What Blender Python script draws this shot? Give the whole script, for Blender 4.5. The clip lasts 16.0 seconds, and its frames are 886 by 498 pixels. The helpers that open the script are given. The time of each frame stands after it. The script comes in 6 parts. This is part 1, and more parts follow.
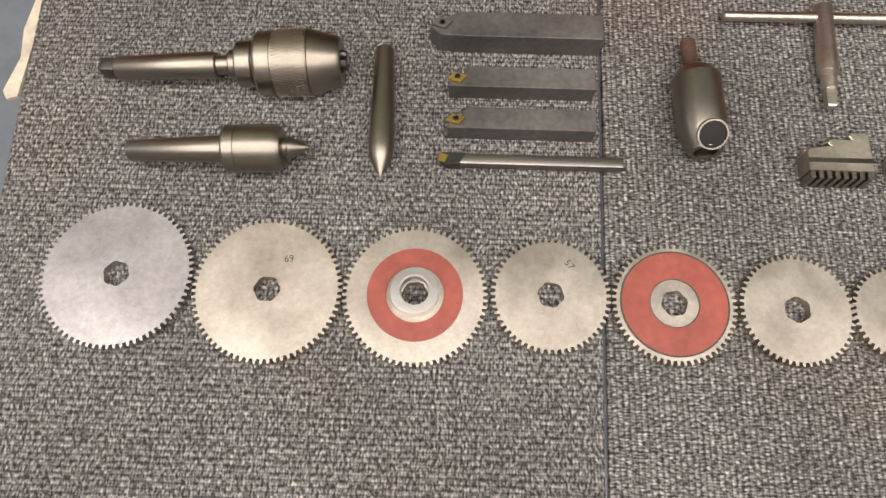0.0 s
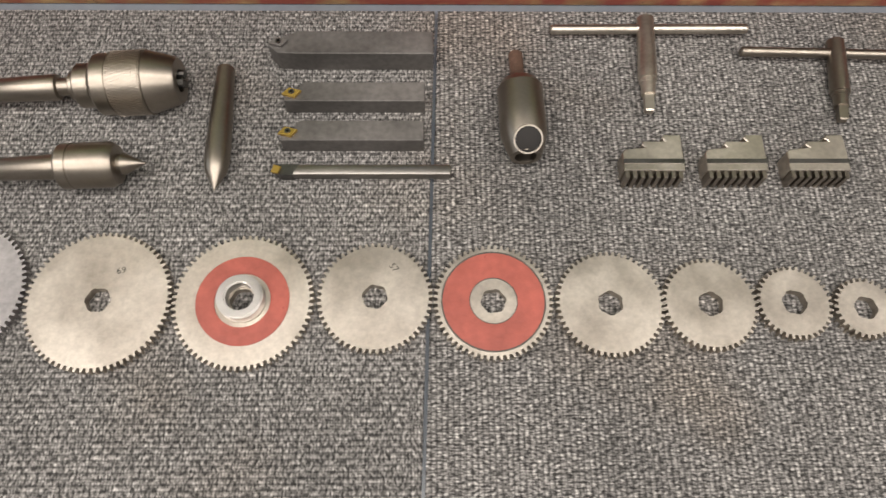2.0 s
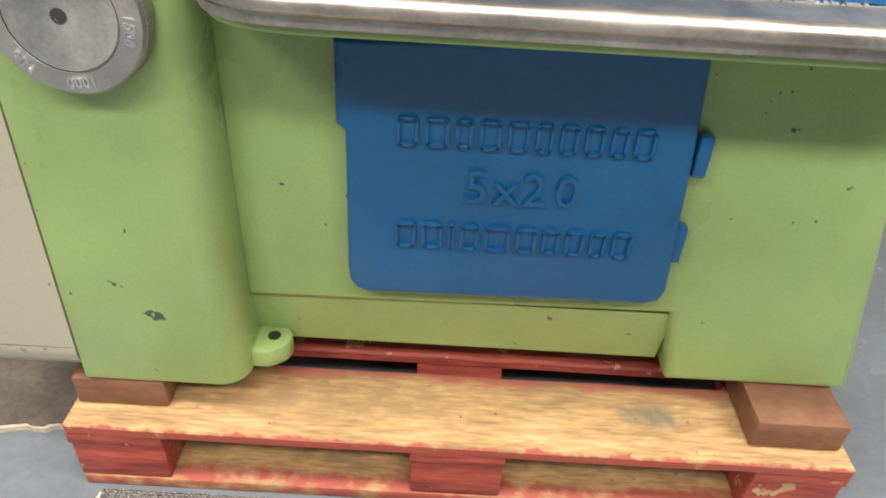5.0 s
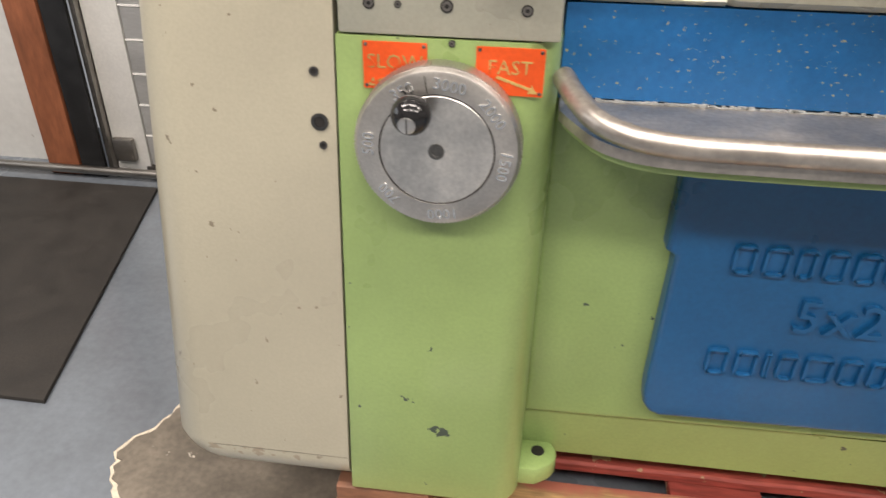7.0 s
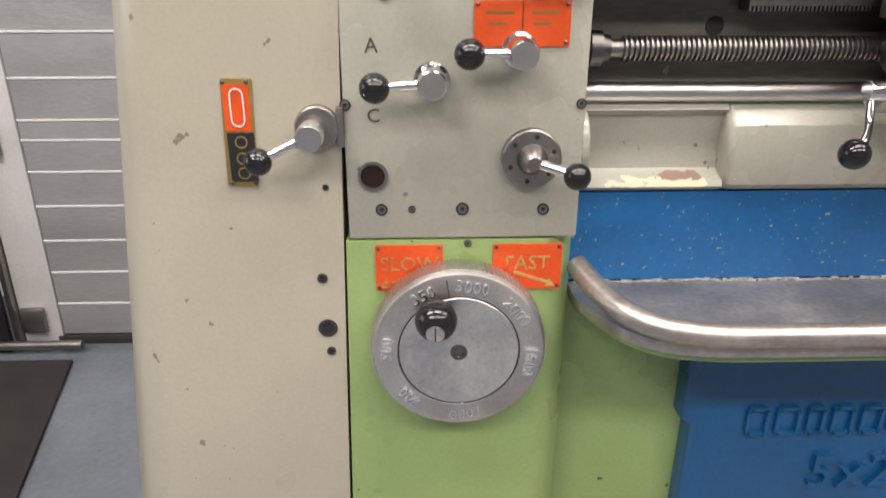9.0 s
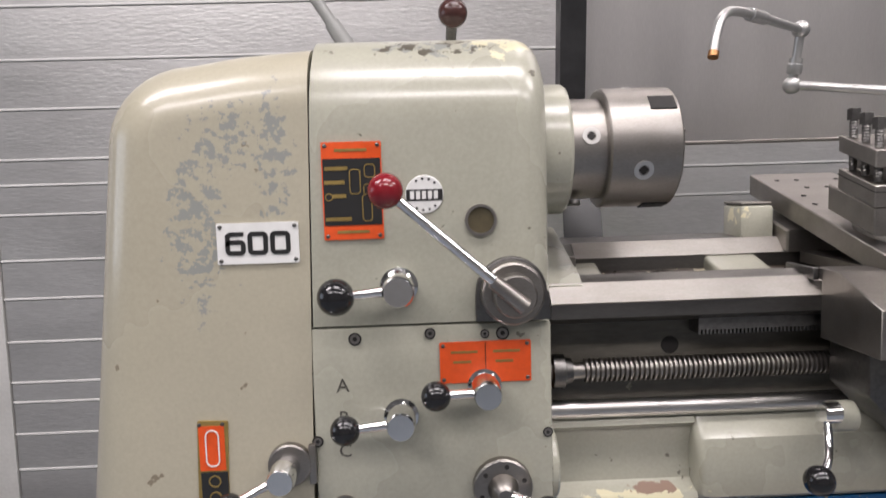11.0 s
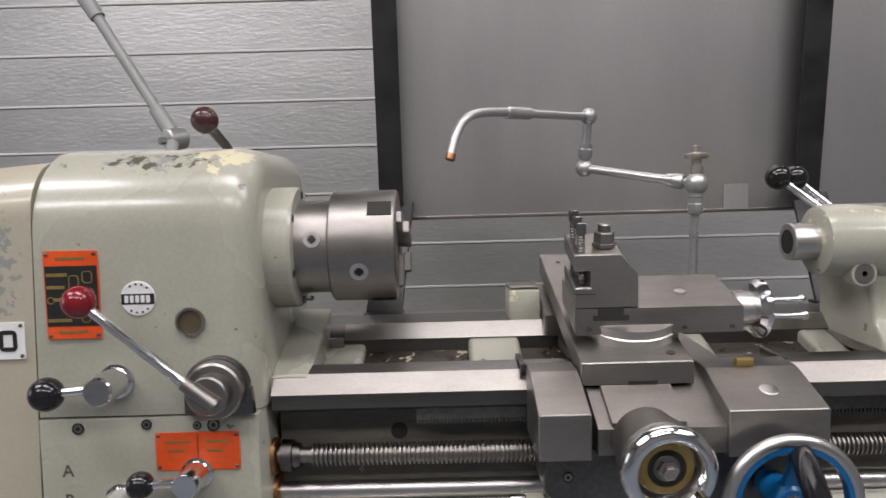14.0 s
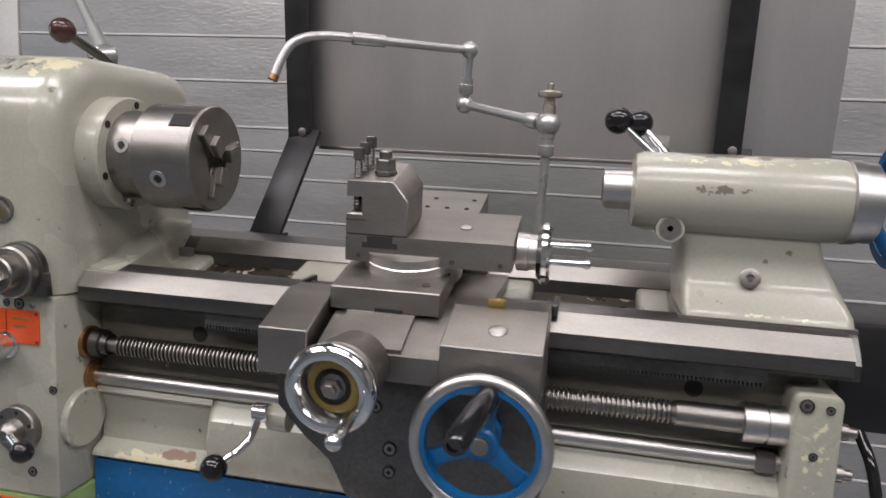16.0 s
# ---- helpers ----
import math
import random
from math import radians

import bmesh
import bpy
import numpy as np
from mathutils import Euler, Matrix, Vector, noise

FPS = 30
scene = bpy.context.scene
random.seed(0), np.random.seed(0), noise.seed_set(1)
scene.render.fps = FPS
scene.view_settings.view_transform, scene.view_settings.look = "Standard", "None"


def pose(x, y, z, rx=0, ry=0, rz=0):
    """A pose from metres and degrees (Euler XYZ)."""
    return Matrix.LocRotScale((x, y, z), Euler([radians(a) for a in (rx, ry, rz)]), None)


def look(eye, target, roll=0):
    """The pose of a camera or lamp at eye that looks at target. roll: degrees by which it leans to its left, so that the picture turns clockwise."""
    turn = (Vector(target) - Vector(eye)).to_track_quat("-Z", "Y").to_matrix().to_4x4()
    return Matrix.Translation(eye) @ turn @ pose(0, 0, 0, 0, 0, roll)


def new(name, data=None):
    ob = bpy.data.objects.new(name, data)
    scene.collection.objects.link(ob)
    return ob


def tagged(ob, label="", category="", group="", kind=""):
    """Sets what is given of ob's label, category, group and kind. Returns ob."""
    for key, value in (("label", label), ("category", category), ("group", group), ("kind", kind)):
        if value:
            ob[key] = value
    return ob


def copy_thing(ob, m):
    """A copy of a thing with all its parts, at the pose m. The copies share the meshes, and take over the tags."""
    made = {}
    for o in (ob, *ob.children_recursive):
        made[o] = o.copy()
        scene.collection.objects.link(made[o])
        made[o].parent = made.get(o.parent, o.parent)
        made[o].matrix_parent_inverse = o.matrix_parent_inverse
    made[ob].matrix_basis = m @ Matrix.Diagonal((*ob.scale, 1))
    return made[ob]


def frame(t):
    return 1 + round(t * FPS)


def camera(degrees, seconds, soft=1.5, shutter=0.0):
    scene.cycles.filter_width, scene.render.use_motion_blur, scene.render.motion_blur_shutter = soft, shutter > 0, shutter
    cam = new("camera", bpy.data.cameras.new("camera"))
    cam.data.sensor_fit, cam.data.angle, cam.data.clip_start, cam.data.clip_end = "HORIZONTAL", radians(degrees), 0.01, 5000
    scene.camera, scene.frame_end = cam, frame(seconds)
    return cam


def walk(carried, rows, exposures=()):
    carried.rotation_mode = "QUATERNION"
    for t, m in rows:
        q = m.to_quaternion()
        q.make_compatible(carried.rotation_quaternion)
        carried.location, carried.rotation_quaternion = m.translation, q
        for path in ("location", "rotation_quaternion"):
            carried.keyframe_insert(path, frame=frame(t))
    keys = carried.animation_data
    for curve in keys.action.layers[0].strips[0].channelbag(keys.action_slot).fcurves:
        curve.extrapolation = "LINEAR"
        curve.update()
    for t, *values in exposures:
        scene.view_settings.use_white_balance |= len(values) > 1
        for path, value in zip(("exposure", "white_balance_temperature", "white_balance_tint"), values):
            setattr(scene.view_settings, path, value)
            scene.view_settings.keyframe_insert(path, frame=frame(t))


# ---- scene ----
cam = camera(64.0, 16.0, shutter=0.3)
PATH = [
    (0, (0.122, 0.208, 0.548), (0.105, 0.87, -1.339), 0.3),
    (0.5, (0.138, 0.204, 0.551), (0.124, 0.888, -1.328), 0.0),
    (1, (0.164, 0.197, 0.552), (0.158, 0.907, -1.318), 0.4),
    (1.5, (0.202, 0.19, 0.554), (0.223, 0.909, -1.312), 1.8),
    (2, (0.248, 0.183, 0.562), (0.282, 0.924, -1.296), 2.3),
    (2.5, (0.294, 0.169, 0.575), (0.347, 0.982, -1.252), 3.2),
    (3, (0.314, 0.135, 0.649), (0.399, 1.1, -1.101), 4.4),
    (3.5, (0.314, 0.071, 0.772), (0.388, 1.226, -0.859), 3.3),
    (4, (0.301, 0.014, 0.886), (0.361, 1.377, -0.576), 3.3),
    (4.5, (0.295, -0.013, 0.957), (0.332, 1.502, -0.347), 3.4),
    (4.7, (0.278, -0.02, 0.976), (0.308, 1.547, -0.266), 3.5),
    (6.8, (0.005, 0.01, 1.035), (-0.223, 1.705, -0.002), 0.9),
    (7, (-0.053, 0.024, 1.04), (-0.259, 1.719, -0.002), 1.0),
    (7.5, (-0.161, 0.054, 1.042), (-0.271, 1.767, 0.016), 0.8),
    (8, (-0.174, 0.08, 1.064), (-0.205, 1.819, 0.076), 0.7),
    (8.5, (-0.172, 0.084, 1.087), (-0.155, 1.87, 0.187), 0.3),
    (9, (-0.174, 0.08, 1.102), (-0.115, 1.931, 0.349), -0.0),
    (9.5, (-0.17, 0.085, 1.129), (-0.097, 1.993, 0.536), -0.6),
    (10, (-0.164, 0.084, 1.148), (-0.09, 2.039, 0.735), -1.1),
    (10.2, (-0.162, 0.083, 1.155), (-0.086, 2.051, 0.805), -1.2),
    (12.3, (-0.108, 0.077, 1.313), (-0.054, 2.073, 1.189), -2.4),
    (12.5, (-0.102, 0.075, 1.316), (-0.045, 2.071, 1.192), -2.3),
    (13, (-0.039, 0.068, 1.312), (0.008, 2.062, 1.17), -2.2),
    (13.5, (0.06, 0.052, 1.307), (0.088, 2.046, 1.156), -2.0),
    (14, (0.158, 0.029, 1.295), (0.155, 2.024, 1.144), -1.5),
    (14.5, (0.218, 0.039, 1.284), (0.16, 2.032, 1.128), -0.9),
    (15, (0.321, 0.068, 1.286), (0.153, 2.053, 1.107), 0.0),
    (15.5, (0.42, 0.065, 1.28), (0.159, 2.037, 1.064), 1.3),
    (16, (0.527, 0.06, 1.264), (0.13, 2.001, 0.991), 2.8),
]
EXPOSURES = [(0.0, 0.66, 6900, 14), (2.0, 0.70, 6850, 13), (3.0, 1.0, 6800, 12), (3.5, 1.22, 6700, 11), (4.7, 1.34, 6850, 10), (6.8, 1.22, 7100, 15), (8.0, 1.16, 6900, 16), (9.0, 1.05, 6700, 18), (10.2, 0.84, 6550, 19), (12.3, 0.33, 6300, 17), (16.0, 0.26, 6300, 17)]
walk(cam, [(t, look(eye, target, roll)) for t, eye, target, roll in PATH], EXPOSURES)

# ---- light ----
world = bpy.data.worlds.new("world")
scene.world = world
world.use_nodes = True
world.node_tree.nodes["Background"].inputs[0].default_value = (0.75, 0.82, 0.9, 1)
world.node_tree.nodes["Background"].inputs[1].default_value = 0.15

CEIL = 3.3


def area(name, x, y, z, sx, sy, watts, colour=(1, 0.97, 0.93)):
    d = bpy.data.lights.new(name, "AREA")
    d.shape, d.size, d.size_y, d.energy, d.color = "RECTANGLE", sx, sy, watts, colour
    ob = new(name, d)
    ob.matrix_basis = pose(x, y, z)
    return ob


LAMPS = ((-1.7, -1.6, 36), (0.3, -1.6, 25), (2.3, -1.6, 30), (-1.7, 0.05, 32), (0.3, 0.05, 24), (2.3, 0.05, 28))
for lx, ly, watts in LAMPS:
    area("tube_light", lx, ly, CEIL - 0.09, 1.5, 0.45, watts)


sky = area("window_daylight", -4.08, 0.6, 1.6, 1.3, 1.7, 9, (0.78, 0.90, 1.0))
sky.matrix_basis = pose(-4.08, 0.6, 1.6, 0, -90, 0)


# ---- materials ----
def mat(name, col, rough=0.5, metal=0.0, var=0.12, scale=6.0, grain=120.0, bump=0.15, col2=None, stretch=None, rvar=0.1, chips=None, patch=None, coat=0.0, grain_var=0.5):
    """Procedural surface: base colour with slow and fine variation, relief, and worn spots.
    chips: (colour, scale, share). patch: (colour, centre, radii, scale, share[, softness])."""
    m = bpy.data.materials.new(name)
    m.use_nodes = True
    nt = m.node_tree
    N, L = nt.nodes, nt.links
    b = N["Principled BSDF"]
    b.inputs["Metallic"].default_value = metal
    b.inputs["Coat Weight"].default_value = coat
    b.inputs["Coat Roughness"].default_value = 0.15
    geo = N.new("ShaderNodeNewGeometry")
    src = geo.outputs["Position"]
    if stretch:
        mp = N.new("ShaderNodeMapping")
        mp.inputs["Scale"].default_value = stretch
        L.new(src, mp.inputs["Vector"])
        vec = mp.outputs[0]
    else:
        vec = src

    def tex(sc, detail=4.0, v=vec):
        n = N.new("ShaderNodeTexNoise")
        n.inputs["Scale"].default_value, n.inputs["Detail"].default_value, n.inputs["Roughness"].default_value = sc, detail, 0.6
        L.new(v, n.inputs["Vector"])
        return n.outputs["Fac"]

    def ramp(fac, a, c, lo=0.0, hi=1.0):
        r = N.new("ShaderNodeMapRange")
        r.inputs[1].default_value, r.inputs[2].default_value, r.inputs[3].default_value, r.inputs[4].default_value = lo, hi, a, c
        L.new(fac, r.inputs[0])
        return r.outputs[0]

    def mixc(fac, a, c):
        x = N.new("ShaderNodeMix")
        x.data_type = "RGBA"
        if hasattr(fac, "is_linked"):
            L.new(fac, x.inputs[0])
        else:
            x.inputs[0].default_value = fac
        for sock, v in ((x.inputs[6], a), (x.inputs[7], c)):
            if hasattr(v, "is_linked"):
                L.new(v, sock)
            else:
                sock.default_value = (*v, 1)
        return x.outputs[2]

    def math_(op, a, c):
        x = N.new("ShaderNodeMath")
        x.operation = op
        for sock, v in zip(x.inputs, (a, c)):
            if hasattr(v, "is_linked"):
                L.new(v, sock)
            else:
                sock.default_value = v
        return x.outputs[0]

    slow, fine = tex(scale), tex(grain, 2.0)
    dark = tuple(c * (1 - 2 * var) for c in col)
    light = tuple(min(1, c * (1 + var)) for c in col)
    other = col2 or dark
    c1 = mixc(ramp(slow, 0, 1, 0.3, 0.7), other, light)
    fm = ramp(fine, 1 - var * grain_var * 2, 1 + var * grain_var, 0.3, 0.7)
    hs = N.new("ShaderNodeHueSaturation")
    L.new(c1, hs.inputs["Color"])
    L.new(fm, hs.inputs["Value"])
    colour = hs.outputs[0]
    rr = ramp(slow, rough - rvar, rough + rvar, 0.3, 0.7)
    height = fine
    if chips:
        cc, csc, share = chips
        n = tex(csc, 3.0, src)
        f = ramp(n, 0, 1, 1 - share, 1 - share + 0.015)
        colour = mixc(f, colour, cc)
        height = math_("SUBTRACT", height, math_("MULTIPLY", f, 1.5))
    if patch:
        for pc, centre, radii, psc, share, *soft in patch:
            sub = N.new("ShaderNodeVectorMath")
            sub.operation = "SUBTRACT"
            L.new(src, sub.inputs[0])
            sub.inputs[1].default_value = centre
            div = N.new("ShaderNodeVectorMath")
            div.operation = "DIVIDE"
            L.new(sub.outputs[0], div.inputs[0])
            div.inputs[1].default_value = radii
            ln = N.new("ShaderNodeVectorMath")
            ln.operation = "LENGTH"
            L.new(div.outputs[0], ln.inputs[0])
            fall = ramp(ln.outputs["Value"], share, -0.10, 0.25, 1.0)
            f = ramp(math_("ADD", tex(psc, 6.0, src), fall), 0, 1, 0.72, 0.75 + sum(soft))
            colour = mixc(f, colour, pc)
            height = math_("SUBTRACT", height, math_("MULTIPLY", f, 0.8))
    L.new(colour, b.inputs["Base Color"])
    L.new(rr, b.inputs["Roughness"])
    if bump:
        bp = N.new("ShaderNodeBump")
        bp.inputs["Strength"].default_value, bp.inputs["Distance"].default_value = bump, 0.001
        L.new(height, bp.inputs["Height"])
        L.new(bp.outputs[0], b.inputs["Normal"])
    return m


GREY_PRIMER = (0.26, 0.27, 0.25)
CREAM_FILLER = (0.62, 0.58, 0.40)
M_CREAM = mat("cream_paint", (0.385, 0.38, 0.31), 0.3, var=0.06, scale=4, grain=260, bump=0.06, coat=0.5, chips=((0.16, 0.15, 0.12), 48, 0.305),
              patch=[(CREAM_FILLER, (-0.065, 0.750, 1.338), (0.07, 0.07, 0.030), 60, 0.25), (GREY_PRIMER, (-0.13, 0.745, 1.335), (0.10, 0.06, 0.026), 75, 0.225),
                     ((0.10, 0.09, 0.07), (-0.13, 0.75, 1.338), (0.13, 0.08, 0.026), 70, 0.185),
                     ((0.17, 0.15, 0.13), (0.67, 0.806, 1.279), (0.17, 0.05, 0.016), 45, 0.42), (CREAM_FILLER, (0.66, 0.785, 1.268), (0.15, 0.03, 0.010), 60, 0.26),
                     ((0.15, 0.14, 0.11), (0.645, 0.770, 1.240), (0.050, 0.03, 0.010), 110, 0.28), (CREAM_FILLER, (0.568, 0.80, 1.24), (0.008, 0.06, 0.05), 70, 0.24),
                     (CREAM_FILLER, (0.06, 0.75, 0.897), (0.13, 0.06, 0.014), 60, 0.34), ((0.25, 0.17, 0.13), (0.08, 0.75, 0.903), (0.06, 0.06, 0.008), 60, 0.34),
                     (CREAM_FILLER, (0.743, 0.73, 1.00), (0.03, 0.03, 0.09), 75, 0.20), (CREAM_FILLER, (0.25, 0.92, 1.165), (0.05, 0.05, 0.03), 60, 0.23),
                     (CREAM_FILLER, (0.69, 0.775, 1.123), (0.09, 0.03, 0.006), 70, 0.2)])
M_TAN = mat("tan_paint", (0.42, 0.39, 0.30), 0.33, var=0.05, scale=3, grain=240, bump=0.06, coat=0.3, chips=((0.20, 0.17, 0.12), 42, 0.295),
            patch=[(GREY_PRIMER, (-0.335, 0.70, 1.175), (0.055, 0.10, 0.15), 110, 0.245), (GREY_PRIMER, (-0.268, 0.72, 1.24), (0.035, 0.10, 0.13), 130, 0.235), (GREY_PRIMER, (-0.31, 0.70, 1.26), (0.07, 0.10, 0.07), 140, 0.20), ((0.33, 0.32, 0.27), (-0.32, 0.74, 1.29), (0.12, 0.08, 0.05), 30, 0.18),
                   ((0.3, 0.25, 0.18), (-0.4, 0.7, 0.255), (0.16, 0.1, 0.02), 70, 0.22)])
M_GREEN = mat("green_paint", (0.30, 0.425, 0.155), 0.34, var=0.07, scale=5, grain=200, bump=0.10, coat=0.2, chips=((0.05, 0.075, 0.06), 36, 0.292),
              patch=[((0.05, 0.075, 0.06), (-0.138, 0.705, 0.335), (0.030, 0.03, 0.022), 75, 0.31)])
M_BLUE = mat("blue_paint", (0.003, 0.106, 0.285), 0.36, var=0.10, scale=5, grain=150, bump=0.12, coat=0.25)
M_BLUEWORN = mat("speckled_blue_paint", (0.004, 0.115, 0.32), 0.40, var=0.10, scale=6, grain=150, bump=0.15, chips=((0.36, 0.30, 0.13), 190, 0.335))
M_STEEL = mat("ground_steel", (0.325, 0.305, 0.283), 0.40, 1.0, var=0.10, scale=9, grain=320, bump=0.03, stretch=(1, 3, 3), rvar=0.03)
M_DIAL = mat("cast_dial_steel", (0.60, 0.575, 0.545), 0.42, 1.0, var=0.10, scale=14, grain=300, bump=0.08, rvar=0.05)
M_BRIGHT = mat("bright_steel", (0.60, 0.585, 0.565), 0.35, 1.0, var=0.06, scale=12, grain=300, bump=0.02, stretch=(0.6, 4, 4), rvar=0.03)
M_DARKST = mat("dark_steel", (0.17, 0.165, 0.158), 0.4, 1.0, var=0.18, scale=10, grain=220, bump=0.10)
M_BLACKOX = mat("black_oxide_steel", (0.16, 0.15, 0.142), 0.48, 0.4, var=0.2, scale=14, grain=200, bump=0.08)
M_CHROME = mat("chrome", (0.78, 0.78, 0.78), 0.12, 1.0, var=0.04, scale=20, grain=200, bump=0.0, rvar=0.04)
M_TRAY = mat("worn_tray_steel", (0.47, 0.43, 0.39), 0.38, 0.8, var=0.16, scale=14, grain=160, bump=0.08, chips=((0.18, 0.14, 0.10), 30, 0.27))
M_DIALFACE = mat("polished_dial_face", (0.72, 0.70, 0.67), 0.40, 1.0, var=0.12, scale=26, grain=200, bump=0.03, rvar=0.10)
M_BLACK = mat("black_plastic", (0.012, 0.012, 0.013), 0.13, var=0.1, bump=0.0, rvar=0.03)
M_BROWN = mat("brown_plastic", (0.06, 0.025, 0.022), 0.2, var=0.1, bump=0.0, rvar=0.03)
M_RED = mat("red_plastic", (0.20, 0.012, 0.018), 0.14, var=0.1, bump=0.0, rvar=0.03)
M_ORANGE = mat("orange_enamel", (0.72, 0.085, 0.012), 0.4, var=0.08, scale=20, grain=200, bump=0.05, chips=((0.30, 0.14, 0.04), 60, 0.27))
M_PLATEBLK = mat("black_enamel", (0.02, 0.02, 0.02), 0.35, var=0.1, bump=0.03)
M_BRASS = mat("brass_legend", (0.42, 0.30, 0.10), 0.4, 0.7, var=0.15, bump=0.03)
M_GILT = mat("worn_gilt_lettering", (0.46, 0.32, 0.11), 0.5, 0.2, var=0.2, bump=0.03, chips=((0.60, 0.09, 0.015), 130, 0.46))
M_COPPER = mat("bronze_bush", (0.42, 0.22, 0.10), 0.4, 1.0, var=0.15, bump=0.03)
M_WHITE = mat("white_enamel", (0.72, 0.72, 0.70), 0.35, var=0.05, bump=0.02)
M_BEAD = mat("dirty_white_sealant", (0.42, 0.44, 0.44), 0.5, var=0.2, scale=60, grain=200, bump=0.2)
M_ENGRAVE = mat("dark_engraving", (0.07, 0.065, 0.055), 0.6, var=0.1, bump=0.0)
M_DARKHOLE = mat("dark_hole", (0.015, 0.013, 0.012), 0.7, var=0.1, bump=0.0)
# Grime plus the shade under the overhanging way, both held in this dark colour.
M_GRIMESHADE = mat("grimy_shaded_paint", (0.12, 0.112, 0.094), 0.38, var=0.2, scale=14, grain=160, bump=0.15, col2=(0.075, 0.068, 0.055), stretch=(0.4, 1, 1.6), chips=((0.30, 0.28, 0.22), 40, 0.30))
# Darker than the other steel: the way tops' dim reflections put into the colour.
M_WAYDARK = mat("dark_reflecting_way_steel", (0.19, 0.182, 0.172), 0.40, 1.0, var=0.12, scale=9, grain=320, bump=0.03, stretch=(0.5, 3, 3), rvar=0.04)
M_OILY = mat("oily_grime", (0.045, 0.034, 0.024), 0.32, var=0.3, scale=30, grain=180, bump=0.3, chips=((0.46, 0.42, 0.30), 55, 0.37))
M_OIL = mat("amber_sight_glass", (0.03, 0.010, 0.003), 0.15, var=0.2, bump=0.0, rvar=0.02)
M_SIGHT = mat("olive_sight_glass", (0.12, 0.10, 0.06), 0.1, var=0.2, bump=0.0, rvar=0.02)
M_SILVERP = mat("silver_grey_paint", (0.50, 0.50, 0.49), 0.34, 0.7, var=0.08, bump=0.05)
M_GREYARM = mat("grey_arm_paint", (0.27, 0.275, 0.265), 0.4, var=0.06, bump=0.05)
M_PANEL = mat("stainless_sheet", (0.64, 0.62, 0.605), 0.42, 1.0, var=0.04, scale=3, grain=200, bump=0.02, stretch=(3, 1, 0.6), rvar=0.02)
M_BLKFRAME = mat("black_steel_frame", (0.012, 0.012, 0.013), 0.42, var=0.2, scale=20, bump=0.08)
M_DOOR = mat("embossed_aluminium_door", (0.51, 0.505, 0.495), 0.40, 0.6, var=0.07, scale=4, grain=110, bump=0.9, stretch=(0.4, 1, 1.5), rvar=0.05)
M_DOORRIB = mat("pale_door_joint", (0.74, 0.73, 0.70), 0.5, 0.2, var=0.05, bump=0.05)
M_DOORLIP = mat("white_door_lip", (0.74, 0.73, 0.71), 0.4, 0.0, var=0.03, bump=0.02)
M_FLOOR = mat("painted_concrete", (0.17, 0.195, 0.225), 0.22, var=0.09, scale=3, grain=60, bump=0.10, col2=(0.135, 0.152, 0.172), chips=((0.10, 0.095, 0.09), 13, 0.255))
M_RUBBER = mat("black_rubber_mat", (0.029, 0.025, 0.0215), 0.75, var=0.2, scale=12, grain=220, bump=0.5)
M_BOARD = mat("oil_stained_board", (0.17, 0.145, 0.115), 0.6, var=0.2, scale=9, grain=90, bump=0.3, chips=((0.55, 0.5, 0.42), 40, 0.27))
M_BOARDEDGE = mat("pale_torn_edge", (0.66, 0.58, 0.46), 0.8, var=0.12, scale=30, grain=120, bump=0.4)
M_WOOD = mat("bare_pallet_wood", (0.50, 0.31, 0.145), 0.65, var=0.20, scale=26, grain=110, bump=0.5, col2=(0.36, 0.215, 0.10), stretch=(0.22, 1.6, 1.6), grain_var=0.9,
             chips=((0.15, 0.095, 0.055), 70, 0.305),
             patch=[((0.20, 0.165, 0.11), (0.595, 0.745, 0.145), (0.11, 0.055, 0.05), 40, 0.52, 0.35), ((0.33, 0.20, 0.10), (0.10, 0.74, 0.145), (0.5, 0.08, 0.05), 30, 0.40, 0.3),
                    ((0.43, 0.14, 0.095), (0.3, 0.840, 0.145), (4.0, 0.072, 0.05), 16, 0.78, 0.22), ((0.34, 0.075, 0.05), (0.3, 0.652, 0.126), (4.0, 0.030, 0.04), 30, 0.60, 0.12),
                    ((0.34, 0.08, 0.055), (0.3, 0.68, 0.012), (4.0, 0.05, 0.04), 22, 0.46, 0.2), ((0.17, 0.125, 0.08), (0.3, 0.76, 0.018), (4.0, 0.09, 0.03), 20, 0.40, 0.3)])
M_REDWOOD = mat("red_painted_pallet_wood", (0.42, 0.080, 0.058), 0.65, var=0.2, scale=16, grain=90, bump=0.4, col2=(0.27, 0.05, 0.04), stretch=(0.2, 1.5, 1.5), grain_var=0.9,
                chips=((0.44, 0.28, 0.16), 26, 0.365))
M_PACKER = mat("brown_packing_wood", (0.22, 0.10, 0.055), 0.6, var=0.18, scale=12, grain=80, bump=0.35, col2=(0.15, 0.065, 0.038), stretch=(0.6, 0.6, 2), chips=((0.42, 0.22, 0.12), 30, 0.26))
M_BRICK = mat("orange_timber_post", (0.30, 0.10, 0.045), 0.65, var=0.2, scale=10, grain=60, bump=0.3, stretch=(1, 1, 0.3))
M_WALL = mat("grey_painted_wall", (0.22, 0.22, 0.215), 0.6, var=0.06, scale=2, grain=40, bump=0.2)
M_PALEWALL = mat("pale_painted_wall", (0.58, 0.58, 0.56), 0.55, var=0.06, scale=2, grain=40, bump=0.2, chips=((0.34, 0.32, 0.29), 9, 0.28))
M_CEIL = mat("ceiling_sheet", (0.27, 0.27, 0.26), 0.7, var=0.03, scale=1, grain=20, bump=0.1)
